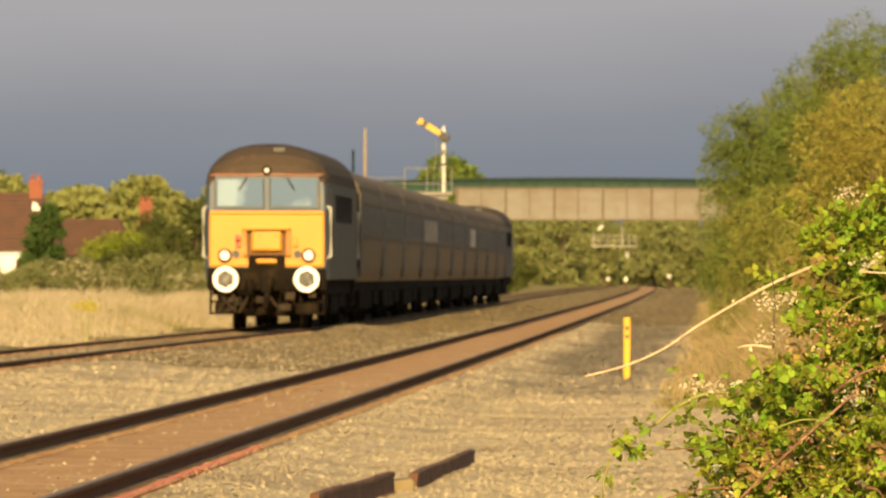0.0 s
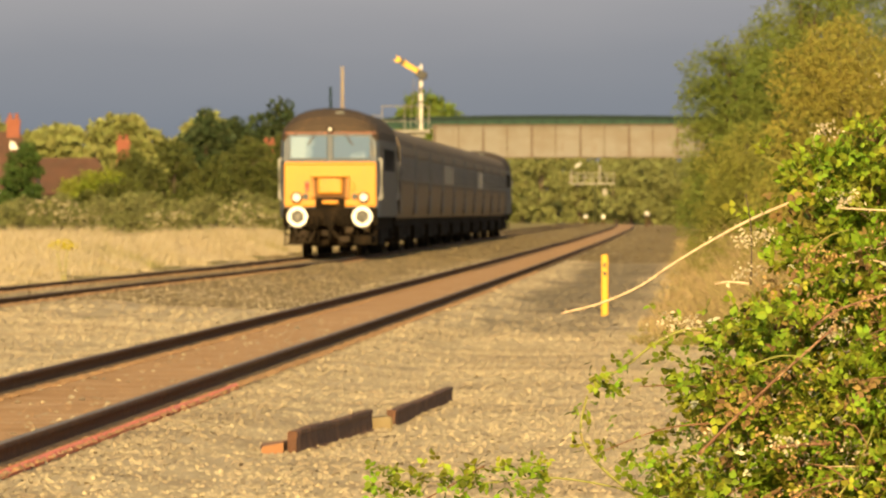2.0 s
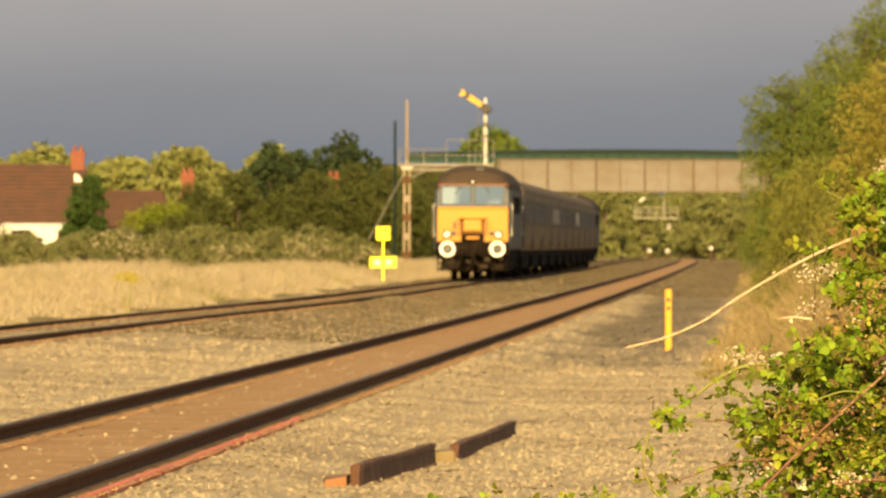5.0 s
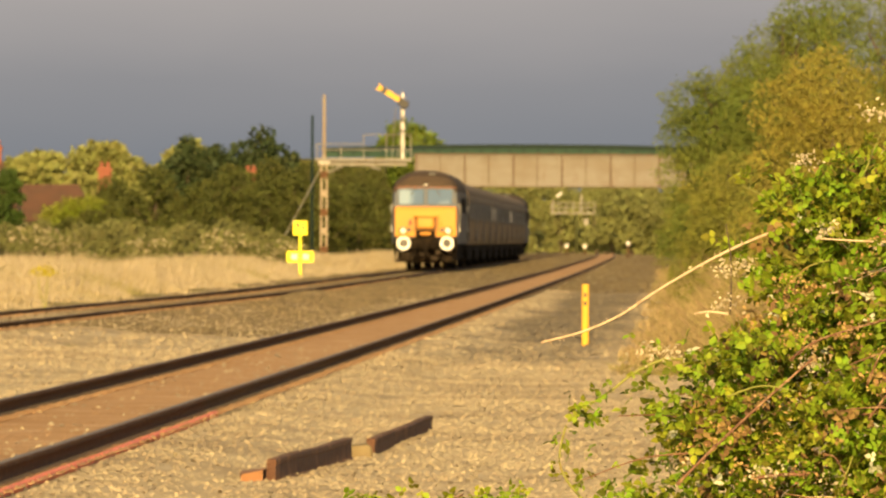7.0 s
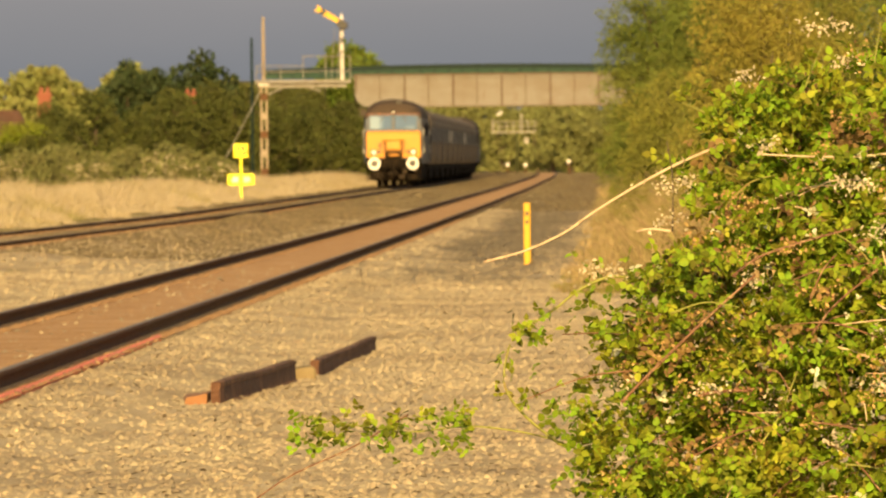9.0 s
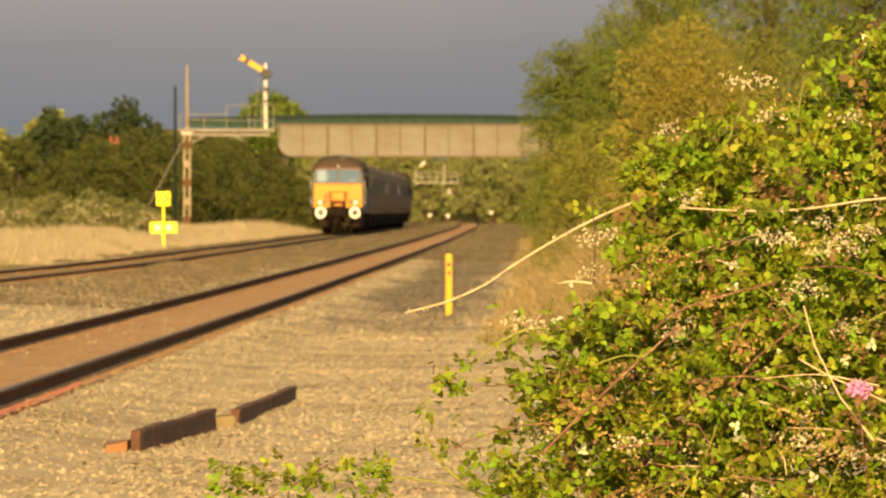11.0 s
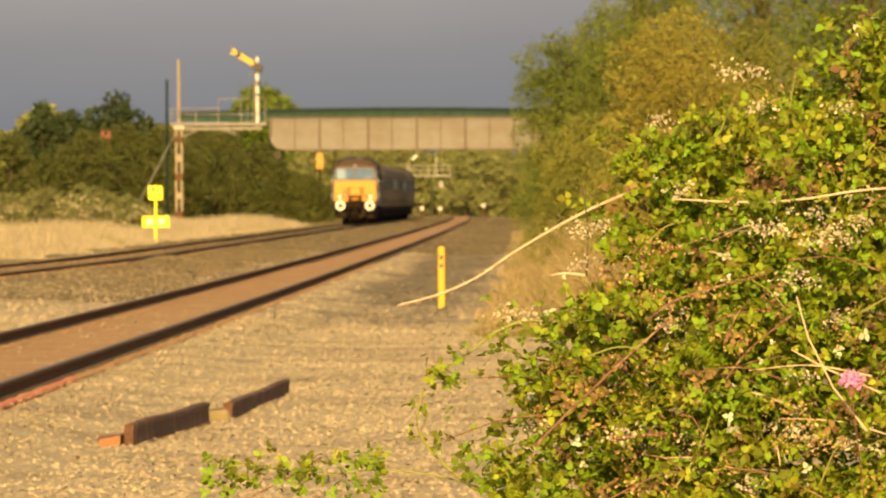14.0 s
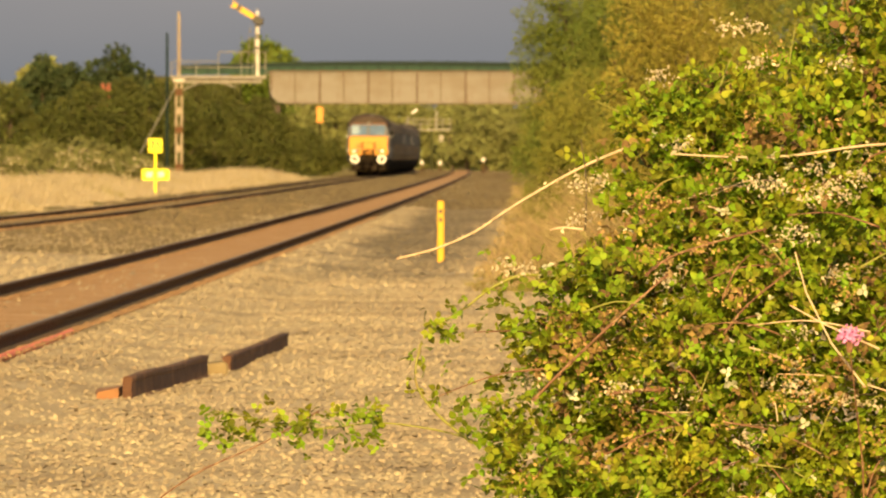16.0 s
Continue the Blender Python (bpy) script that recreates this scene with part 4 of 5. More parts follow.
mast = tagged(empty("mast", -3.2, 628, spot(-3.2, 628)), "thin dark green mast", "mast")
part("pole", rod(bmesh.new(), (0, 0, 0), (0, 0, 8.1), 0.09, 0.07), GREEN_PAINT, mast)


PALE_STEEL = material("pale_weathered_steel", (0.26, 0.25, 0.21), 0.7, spots=((2, (0.18, 0.16, 0.12), 0.5, 0.7),))


def far_signal():
    """White bracket signal beyond the bridge."""
    root = tagged(empty("bracket_signal", 19.1, 1060, 0), "distant white bracket signal with railings", "railway signal")
    part("main_post", boxed(0.2, 0.4, -0.1, 0.1, 0, 3.95), SCRUB_BANK, root)
    part("platform", boxed(-2.1, 2.1, -0.3, 0.3, 3.95, 4.08), PALE_STEEL, root)
    for k in range(7):
        part("rail_post", rod(bmesh.new(), (-2.05 + k * 0.68, -0.28, 4.1), (-2.05 + k * 0.68, -0.28, 5.0), 0.04), PALE_STEEL, root)
    for z in (4.55, 5.0):
        part("guard_rail", rod(bmesh.new(), (-2.05, -0.28, z), (2.05, -0.28, z), 0.035), PALE_STEEL, root)
    part("signal_doll", rod(bmesh.new(), (0.75, 0, 4.1), (0.75, 0, 5.8), 0.09), PALE_STEEL, root)
    part("signal_doll", rod(bmesh.new(), (-1.9, 0, 4.1), (-1.9, 0, 5.3), 0.09), PALE_STEEL, root)
    bm = bmesh.new()
    rod(bm, (-1.55, -0.1, 5.55), (-1.05, -0.1, 5.95), 0.12)
    part("signal_arm", bm, WHITE, root)
    part("signal_lamp", boxed(1.0, 1.4, -0.2, 0.2, 2.9, 3.5, bevel=0.03), PALE_STEEL, root)
    return root


far_signal()


# ---- lineside signs ----
def number_board(bm_parent, text, size, x, y, z, mat):
    cu = bpy.data.curves.new("digits", "FONT")
    cu.body, cu.size, cu.extrude, cu.align_x, cu.align_y, cu.offset = text, size, 0.006, "CENTER", "CENTER", 0.012
    tmp = bpy.data.objects.new("digits", cu)
    scene.collection.objects.link(tmp)
    bpy.context.view_layer.update()
    me = bpy.data.meshes.new_from_object(tmp)
    bpy.data.objects.remove(tmp)
    me.materials.append(mat)
    ob = new("digits", me)
    ob.parent = bm_parent
    ob.matrix_basis = pose(x, y, z, 90, 0, 0)
    return ob


sign = tagged(empty("speed_sign", -2.38, 388, spot(-2.38, 388)), "yellow speed board reading 75 above a yellow plate", "sign")
part("sign_post", boxed(-0.035, 0.035, 0.0, 0.05, 0, 1.50, bevel=0.008), SIGN_YELLOW, sign)
board = part("speed_board", boxed(-0.24, 0.24, -0.02, 0.0, 1.44, 1.92, bevel=0.008), SIGN_YELLOW, sign)
number_board(board, "75", 0.42, 0, -0.024, 1.68, material("sign_digit_paint", (0.03, 0.03, 0.01), 0.6))
plate = part("lower_plate", boxed(-0.46, 0.46, -0.02, 0.0, 0.50, 0.88, bevel=0.008), SIGN_YELLOW, sign)
for dx in (-0.2, 0.2):
    part("pale_patch", boxed(dx - 0.10, dx + 0.10, -0.027, -0.021, 0.60, 0.78), WHITE, plate)

marker = tagged(empty("marker_post", 3.06, 160, spot(3.06, 160)), "short yellow lineside marker post with dark marks", "marker post")
part("post", boxed(-0.048, 0.048, -0.03, 0.03, -0.05, 0.88, bevel=0.02), YELLOW, marker)
for z in (0.58, 0.70):
    part("dark_mark", boxed(-0.022, 0.022, -0.037, -0.031, z, z + 0.055), BLACK, marker)

for px, py, pz, label in ((22.3, 975, 1.0, "white-topped post beside the track"), (17.8, 1020, 0.6, "small white ground signal disc"), (19.6, 1030, 0.6, "small white ground signal disc")):
    g = tagged(empty("ground_signal", px, py, spot(px, py)), label, "ground signal")
    part("stem", rod(bmesh.new(), (0, 0, 0), (0, 0, pz + 0.1), 0.07), RUST, g)
    bm = bmesh.new()
    rod(bm, (0, -0.1, pz + 0.22), (0, 0.1, pz + 0.22), 0.17, sides=14)
    part("disc", bm, WHITE, g)


# ---- scrap rails and cable beside the near track ----
def scrap_rail(x0, y0, x1, y1, sink, label):
    root = tagged(empty("scrap_rail", x0, y0, spot(x0, y0) - sink), label, "scrap rail", group="scrap rails in the ballast")
    along = Vector((x1 - x0, y1 - y0, spot(x1, y1) - spot(x0, y0)))
    prof = [(-0.030, -0.02), (0.060, -0.02), (0.060, 0.0), (0.034, 0.012), (0.030, 0.105), (0.036, 0.115), (0.036, 0.140), (0.030, 0.145), (-0.018, 0.145), (-0.024, 0.140), (-0.024, 0.012), (-0.030, 0.0)]
    bm = bmesh.new()
    secs = []
    for i in range(13):
        f = i / 12
        p = along * f
        sag = 0.006 * math.sin(f * 9 + x0)
        secs.append([(p.x + a + sag, p.y, p.z + b + sag) for a, b in prof + prof[:1]])
    loft(bm, secs)
    part("rail_length", bm, SCRAP, root)
    return root


scrap_rail(-0.60, 69.7, -0.15, 76.8, 0.0, "rusty length of old rail lying in the ballast")
scrap_rail(0.01, 78.4, 0.465, 88.6, 0.03, "rusty length of old rail lying in the ballast")
# stands in for the rail's foot flange, its sunlight put into the orange
plate = tagged(empty("bent_plate", -0.65, 69.6, spot(-0.65, 69.6)), "rust-orange sunlit foot flange at the scrap rail's end", "scrap metal")
bm = bmesh.new()
loft(bm, [[(-0.14, 0, 0.0), (-0.13, 0, 0.05), (0.0, 0, 0.075), (0.0, 0, 0.0), (-0.14, 0, 0.0)], [(-0.17, 1.6, 0.0), (-0.15, 1.6, 0.04), (0.02, 1.6, 0.06), (0.02, 1.6, 0.0), (-0.17, 1.6, 0.0)]])
part("sheet", bm, material("sunlit_rust", (0.25, 0.12, 0.055), 0.9, spots=((9, (0.16, 0.08, 0.04), 0.45, 0.7),)), plate)
block = tagged(empty("stone_block", -0.06, 77.6, spot(-0.06, 77.6)), "brown stone block between scrap rails", "stone")
bm = boxed(-0.09, 0.07, -0.2, 0.25, -0.02, 0.085, bevel=0.03)
for vert in bm.verts:
    vert.co += Vector((0.02 * math.sin(vert.co.y * 30), 0, 0.01 * math.sin(vert.co.x * 50)))
part("rubble", bm, DIRTY_STONE, block)
cable = tagged(empty("red_cable"), "red cable lying along the foot of the rail", "cable")
pts = [(float(near_x(y)) + 0.7525 + 0.115 + 0.003 * math.sin(y * 0.4), y, 0.10 + 0.003 * math.sin(y * 0.5)) for y in np.arange(46, 90, 0.2)]
part("cable_run", sweep(bmesh.new(), pts, [0.031 if i % 2 else 0.022 for i in range(len(pts))], 8), RED_CABLE, cable)


# ---- houses behind the shrubs ----
def house(x, y, w, ridge_z, eave_z, depth, label, chimneys, gable_white=False):
    root = tagged(empty("house", x, y, spot(x, y)), label, "house")
    h = w / 2
    part("wall", boxed(-h + 0.3, h - 0.3, 0.3, depth - 0.3, 0, eave_z), BRICK, root)
    bm = bmesh.new()
    loft(bm, [[(-h, 0, eave_z), (-h + 1.2, depth / 2, ridge_z), (-h, depth, eave_z)], [(h, 0, eave_z), (h - 1.2, depth / 2, ridge_z), (h, depth, eave_z)]])
    bm.faces.ensure_lookup_table()
    part("roof", bm, ROOF_TILE, root, "hipped brown tiled roof")
    for k in range(14):
        f = (k + 0.5) / 14
        a, b = -h + 1.2 * f, h - 1.2 * f
        part("tile_course", boxed(a, b, depth / 2 * f - 0.16, depth / 2 * f + 0.1, eave_z + (ridge_z - eave_z) * f - 0.03, eave_z + (ridge_z - eave_z) * f + 0.035), ROOF_TILE, root)
    for cx, cz in chimneys:
        st = part("chimney", boxed(cx - 0.36, cx + 0.36, depth / 2 - 0.4, depth / 2 + 0.4, ridge_z - 1.2, cz, bevel=0.02), CHIMNEY_RED, root, "red brick chimney")
        part("chimney_band", boxed(cx - 0.42, cx + 0.42, depth / 2 - 0.46, depth / 2 + 0.46, cz - 0.25, cz - 0.1), CHIMNEY_RED, st)
        for dx in (-0.18, 0.18):
            part("chimney_pot", rod(bmesh.new(), (cx + dx, depth / 2, cz), (cx + dx, depth / 2, cz + 0.3), 0.12, 0.10), CHIMNEY_RED, st)
    if gable_white:
        bm = bmesh.new()
        loft(bm, [[(h - 1.72, yy, ridge_z - 1.0), (h - 1.70, yy, ridge_z - 0.50), (h - 1.45, yy, ridge_z - 0.60), (h - 1.20, yy, ridge_z - 1.0), (h - 1.72, yy, ridge_z - 1.0)] for yy in (depth / 2 - 1.2, depth / 2 - 0.9)])
        part("white_gable", bm, WHITE, root)
    return root


house(-23.9, 620, 9.5, 5.6, 2.3, 8, "brown tiled bungalow roof with red chimney", ((3.2, 6.3),), True)
house(-18.2, 640, 5.6, 4.3, 2.2, 8, "low brown tiled roof with red chimney", ((3.1, 5.3), (-2.4, 4.6)))
house(-6.6, 690, 5.0, 4.4, 2.2, 8, "red chimney above the hedge", ((-0.7, 5.4),))
orange = tagged(empty("orange_board", 7.4, 880, spot(7.4, 880)), "small orange board on a post beyond the bridge", "sign")
part("post", boxed(-0.06, 0.06, 0.05, 0.15, 0, 4.0), FRAME_BLACK, orange)
part("board", boxed(-0.24, 0.24, -0.05, 0.05, 3.9, 5.1, bevel=0.02), material("orange_board_paint", (0.6, 0.22, 0.04), 0.6), orange)


def van(x, y, w, label):
    root = tagged(empty("parked_van", x, y, spot(x, y)), label, "van")
    bm = bmesh.new()
    prof = [(-1.0, 0.4), (-1.0, 1.4), (-0.86, 2.15), (-0.6, 2.3), (0.6, 2.3), (0.86, 2.15), (1.0, 1.4), (1.0, 0.4), (-1.0, 0.4)]
    loft(bm, [[(-w / 2 + (0.5 if z > 1.5 else 0), px, z) for px, z in prof], [(-w / 2 + (0.6 if z > 1.5 else 0.05), px, z) for px, z in prof], [(w / 2, px, z) for px, z in prof]])
    part("body", bm, WHITE, root)
    for k in (-1, 1):
        part("window", boxed(k * w * 0.22 - 0.5, k * w * 0.22 + 0.5, -1.0, -0.93, 1.45, 1.95, bevel=0.02), COACH_GLASS, root)
        for s in (-0.8, 0.8):
            part("wheel", rod(bmesh.new(), (k * w * 0.32, s - 0.1, 0.34), (k * w * 0.32, s + 0.1, 0.34), 0.34, sides=16), FRAME_BLACK, root)
    return root


van(-21.5, 596, 5.5, "white parked van behind the shrubs")
van(-15.6, 596, 3.2, "white parked van behind the shrubs")


# ---- trees and shrubs ----
for i in range(18):
    x = -46 + i * 2.55 + random.uniform(-1.2, 1.2)
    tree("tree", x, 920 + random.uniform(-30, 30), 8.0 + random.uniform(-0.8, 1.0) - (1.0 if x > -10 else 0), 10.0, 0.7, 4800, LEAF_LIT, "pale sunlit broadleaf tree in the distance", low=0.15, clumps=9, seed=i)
tree("tree", -11.6, 720, 8.1, 4.6, 0.34, 4200, LEAF_DARK, "dark evergreen tree above the hedge", low=0.3, clumps=10, seed=3, round_top=1.0)
tree("tree", -6.9, 715, 8.3, 5.6, 0.34, 5200, LEAF_DARK, "dark broadleaf tree above the hedge", low=0.3, clumps=12, seed=5)
tree("tree", -10.0, 735, 7.4, 4.6, 0.34, 3600, LEAF_DARK, "dark broadleaf tree above the hedge", low=0.3, clumps=10, seed=6)
tree("tree", 2.2, 900, 10.4, 7.6, 0.35, 9000, LEAF_GREEN, "bright green tree behind the bridge", low=0.5, clumps=10, seed=8)
tree("conifer", -18.9, 590, 5.0, 3.2, 0.18, 9000, LEAF_CONIFER, "deep green garden conifer in front of the houses", low=0.05, clumps=12, seed=2)
tree("hedge", -15.0, 575, 3.1, 4.6, 0.16, 6500, LEAF_HEDGE, "clipped lime-green garden hedge", "hedge", low=0.55, deep=1.5, clumps=14, seed=4, round_top=0.1)
for i, (x, h) in enumerate(((-14.9, 2.2), (-13.7, 2.7), (-12.6, 2.9))):
    tree("shrub", x, 556, h, 2.6, 0.15, 3200, LEAF_MID, "olive-green garden shrub below the hedge", "shrub", low=0.1, clumps=10, seed=230 + i)
for i in range(13):
    tree("shrub", -22.5 + i * 0.85, 566 + 6 * math.sin(i * 2.1), 1.58 + 0.2 * math.sin(i * 1.7), 2.0, 0.15, 2000, LEAF_SCRUB, "scrubby bush in front of the gardens", "shrub", low=0.1, clumps=9, seed=200 + i)
for i, (x, y, h, w) in enumerate(((-13.3, 600, 4.2, 3.6), (-11.4, 590, 5.0, 4.4), (-9.4, 610, 4.2, 3.8), (-7.6, 600, 5.2, 4.6), (-5.7, 610, 4.9, 4.0), (-4.2, 640, 5.2, 4.0), (-2.4, 650, 4.7, 3.6), (-0.6, 655, 4.3, 4.0), (1.2, 670, 4.3, 3.6), (3.1, 690, 3.9, 3.4), (4.4, 720, 3.4, 3.0), (2.4, 750, 5.4, 4.0), (0.0, 760, 5.8, 5.0), (-3.4, 700, 6.2, 5.0), (-5.6, 690, 6.4, 4.6), (-8.2, 670, 5.8, 4.6), (5.8, 760, 3.2, 3.0), (-14.5, 640, 4.6, 4.6), (-2.2, 782, 7.0, 4.4), (0.6, 786, 6.8, 3.8), (2.5, 790, 5.8, 2.6), (-5.0, 780, 7.2, 4.6))):
    tree("shrub", x, y, h, w, 0.19, 5200, LEAF_MID, "olive-green hawthorn shrub along the railway", "shrub", low=0.08, clumps=13, seed=i)
for i in range(24):
    x = -20.5 + i * 0.72 + random.uniform(-0.3, 0.3)
    tree("shrub", x, 470 + random.uniform(-30, 30), (1.5 if x < -13.4 else 1.85) + random.uniform(-0.35, 0.35), 2.4, 0.14, 2000, LEAF_SCRUB, "low scrubby bush at the edge of dry grass", "shrub", low=0.1, clumps=8, seed=40 + i)
# pale blossom on a few of the bushes
for i, (x, y, zz) in enumerate(((-13.0, 436, 1.45), (-12.0, 434, 1.1), (-8.6, 436, 1.0), (-5.7, 436, 1.3), (-5.2, 434, 1.0), (-3.4, 436, 0.9))):
    bl = tagged(empty("blossom_bush", x, y, spot(x, y)), "scrubby bush with pale seeding flower heads", "shrub")
    part("stem", sweep(bmesh.new(), [(0, 0, 0), (0.05, 0, zz * 0.5), (0, -0.1, zz)], [0.03, 0.02, 0.006], 6), BARK, bl)
    v, f = leaf_cloud(lobes([(0, 0, zz), (0.5, 0, zz - 0.1), (-0.5, 0, zz - 0.15)], [(0.5, 0.3, 0.3)] * 3, 900, 0.6), 0.13)
    arrays("leaves", v, f, LEAF_SCRUB, bl)
    v, f = leaf_cloud(lobes([(0, -0.3, zz), (0.5, -0.3, zz - 0.1), (-0.5, -0.3, zz - 0.15)], [(0.5, 0.2, 0.32)] * 3, 130, 0.8), 0.09)
    arrays("blossom", v, f, PETAL, bl)["kind"] = "stuff"
# wood beyond the bridge
for i in range(40):
    x = 6 + (i % 20) * 1.9 + random.uniform(-0.8, 0.8)
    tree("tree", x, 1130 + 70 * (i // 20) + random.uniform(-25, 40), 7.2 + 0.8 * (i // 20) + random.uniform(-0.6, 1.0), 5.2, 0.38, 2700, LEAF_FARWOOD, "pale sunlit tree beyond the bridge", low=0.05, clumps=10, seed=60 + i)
for i, (x, y, h, w) in enumerate(((5.0, 830, 3.6, 3.0), (7.0, 880, 3.0, 3.2), (9.0, 960, 2.6, 3.4), (25.0, 900, 3.6, 3.6), (25.2, 860, 5.2, 4.0), (24.6, 800, 4.6, 4.0))):
    tree("shrub", x, y, h, w, 0.26, 2600, LEAF_MID, "olive-green shrub beside the bridge", "shrub", low=0.05, clumps=9, seed=80 + i)
# tall hedge on the bank of the near track
for i, (x, y, h, w, m) in enumerate(((8.9, 285, 5.9, 3.2, LEAF_WILLOW), (9.7, 270, 7.1, 3.6, LEAF_WILLOW), (11.6, 250, 7.8, 4.4, LEAF_WILLOW), (11.0, 330, 6.6, 4.0, LEAF_WILLOW), (13.6, 220, 8.0, 4.4, LEAF_WILLOW), (11.3, 200, 6.9, 4.2, LEAF_WILLOW), (10.9, 278, 7.7, 4.2, LEAF_WILLOW), (9.2, 262, 5.6, 3.4, LEAF_WILLOW), (13.5, 390, 5.6, 4.0, LEAF_MID), (15.3, 470, 5.2, 4.2, LEAF_MID), (17.6, 560, 5.0, 4.4, LEAF_MID), (20.4, 660, 5.4, 4.4, LEAF_MID), (23.2, 740, 6.2, 4.6, LEAF_MID))):
    near = y < 340
    tree("tree", x, y, h, w, 0.07 if near else 0.17, 34000 if near else 7000, m, "tall green willow in the lineside hedge" if near else "dark green tree in the lineside hedge", low=0.1, clumps=26 if near else 18, seed=100 + i, droop=0.4 if near else 0.0, round_top=0.35)
tree("shrub", 5.3, 131, 3.5, 2.9, 0.034, 62000, LEAF_YELLOW, "yellowing rounded shrub behind the brambles", "shrub", low=0.1, clumps=20, seed=131)
tree("shrub", 7.1, 150, 3.7, 2.6, 0.042, 34000, LEAF_OLIVE, "yellowing shrub in the lineside hedge", "shrub", low=0.1, clumps=16, seed=132)
for i, (x, y, h, w) in enumerate(((6.6, 210, 2.6, 2.2), (7.4, 240, 3.4, 2.6), (6.3, 185, 2.0, 1.8), (8.6, 300, 3.0, 2.6), (5.6, 168, 1.0, 1.3), (6.2, 165, 1.6, 1.6))):
    tree("shrub", x, y, h, w, 0.06, 11000, LEAF_OLIVE, "olive scrub at the foot of the hedge", "shrub", low=0.05, clumps=12, seed=140 + i)

# dry grass verge
k = 36000
y = 150 + 520 * RNG.uniform(0, 1, k) ** 1.3
x = far_x(y) - 2.5 - RNG.uniform(0, 1, k) ** 1.4 * 16 - 0.4 * np.sin(y * 0.2)
patch = 0.75 + 0.25 * np.sin(x * 0.9 + 1.3 * np.sin(y * 0.05)) + 0.12 * RNG.normal(size=k)
grass_patch("dry_grass", np.stack([x, y, ground_z(x, y) - 0.03], 1), 0.62 * np.clip(patch, 0.3, 1.2) * ramp(far_x(y) - x, 2.2, 4.5) + 0.08, 0.030, HAY, "tall bleached dry grass beside the far track", blades=3, bend=0.55)
# reeds and dead stems on the hedge bank
k = 15000
y = 125 + 420 * RNG.uniform(0, 1, k) ** 1.6
x = near_x(y) + 3.8 + RNG.uniform(0, 1, k) ** 0.8 * 4.3
grass_patch("dead_stems", np.stack([x, y, ground_z(x, y) - 0.03], 1), (0.2 + 1.0 * ramp(x - near_x(y), 3.9, 5.8)) * np.clip(0.7 + 0.45 * np.sin(y * 0.21 + x) * np.sin(x * 2.3 - y * 0.05), 0.15, 1.2), 0.02, REED, "brown dead stems on the hedge bank", blades=5, bend=0.5)
for px, py, pz in ((-5.65, 197, 0.32),):
    rag = tagged(empty("ragwort", px, py, spot(px, py)), "yellow flowering ragwort plant in dry grass", "flower")
    part("stem", sweep(bmesh.new(), [(0, 0, 0), (0.03, 0, 0.35), (0.05, 0, 0.62)], [0.012, 0.01, 0.006], 6), CANE_GREEN, rag)
    part("stem", sweep(bmesh.new(), [(0, 0, 0), (-0.08, 0, 0.3), (-0.12, 0, 0.55)], [0.012, 0.01, 0.006], 6), CANE_GREEN, rag)
    v, f = leaf_cloud(lobes([(0, 0, 0.72), (-0.1, 0, 0.68), (0.08, 0, 0.66)], [(0.16, 0.14, 0.08)] * 3, 260), 0.045)
    arrays("blossom", v, f, RAGWORT, rag)["kind"] = "stuff"


# ---- bramble thicket beside the eye's line of sight ----
def leaflets(points, size, towards):
    """Serrated oval leaflets folded along the midrib, three to a leaf."""
    k = len(points)
    stem = RNG.normal(size=(k, 3)) * 0.8 + towards
    stem /= np.linalg.norm(stem, axis=1)[:, None]
    nrm = RNG.normal(size=(k, 3)) * 0.85 + np.array([-0.1, -0.65, 0.65])
    side = np.cross(stem, nrm)
    side /= np.linalg.norm(side, axis=1)[:, None] + 1e-9
    nrm = np.cross(side, stem)
    scale = size * RNG.uniform(0.55, 1.25, k)
    outline = np.array([(0, 0, 0), (0.10, 0.28, 0.06), (0.42, 0.42, 0.09), (0.74, 0.27, 0.03), (1.06, 0, -0.12), (0.74, -0.27, 0.03), (0.42, -0.42, 0.09), (0.10, -0.28, 0.06), (0.45, 0, -0.03)])
    tris = np.array([(i, 8, (i + 1) % 8) for i in range(8)])
    verts, faces, count = [], [], 0
    for turn, far in ((0.0, 0.9), (1.35, 0.25), (-1.35, 0.25)):
        d = stem * math.cos(turn) + side * math.sin(turn)
        s = -stem * math.sin(turn) + side * math.cos(turn)
        base = points + stem * (scale * far)[:, None] * 0.6
        o = outline[None] * (scale * (1.0 if turn == 0 else 0.85))[:, None, None]
        v = base[:, None] + d[:, None] * o[:, :, :1] + s[:, None] * o[:, :, 1:2] + nrm[:, None] * o[:, :, 2:3]
        verts.append(v.reshape(-1, 3))
        faces.append((np.arange(k)[:, None, None] * 9 + tris[None] + count).reshape(-1, 3))
        count += k * 9
    return np.concatenate(verts), np.concatenate(faces)


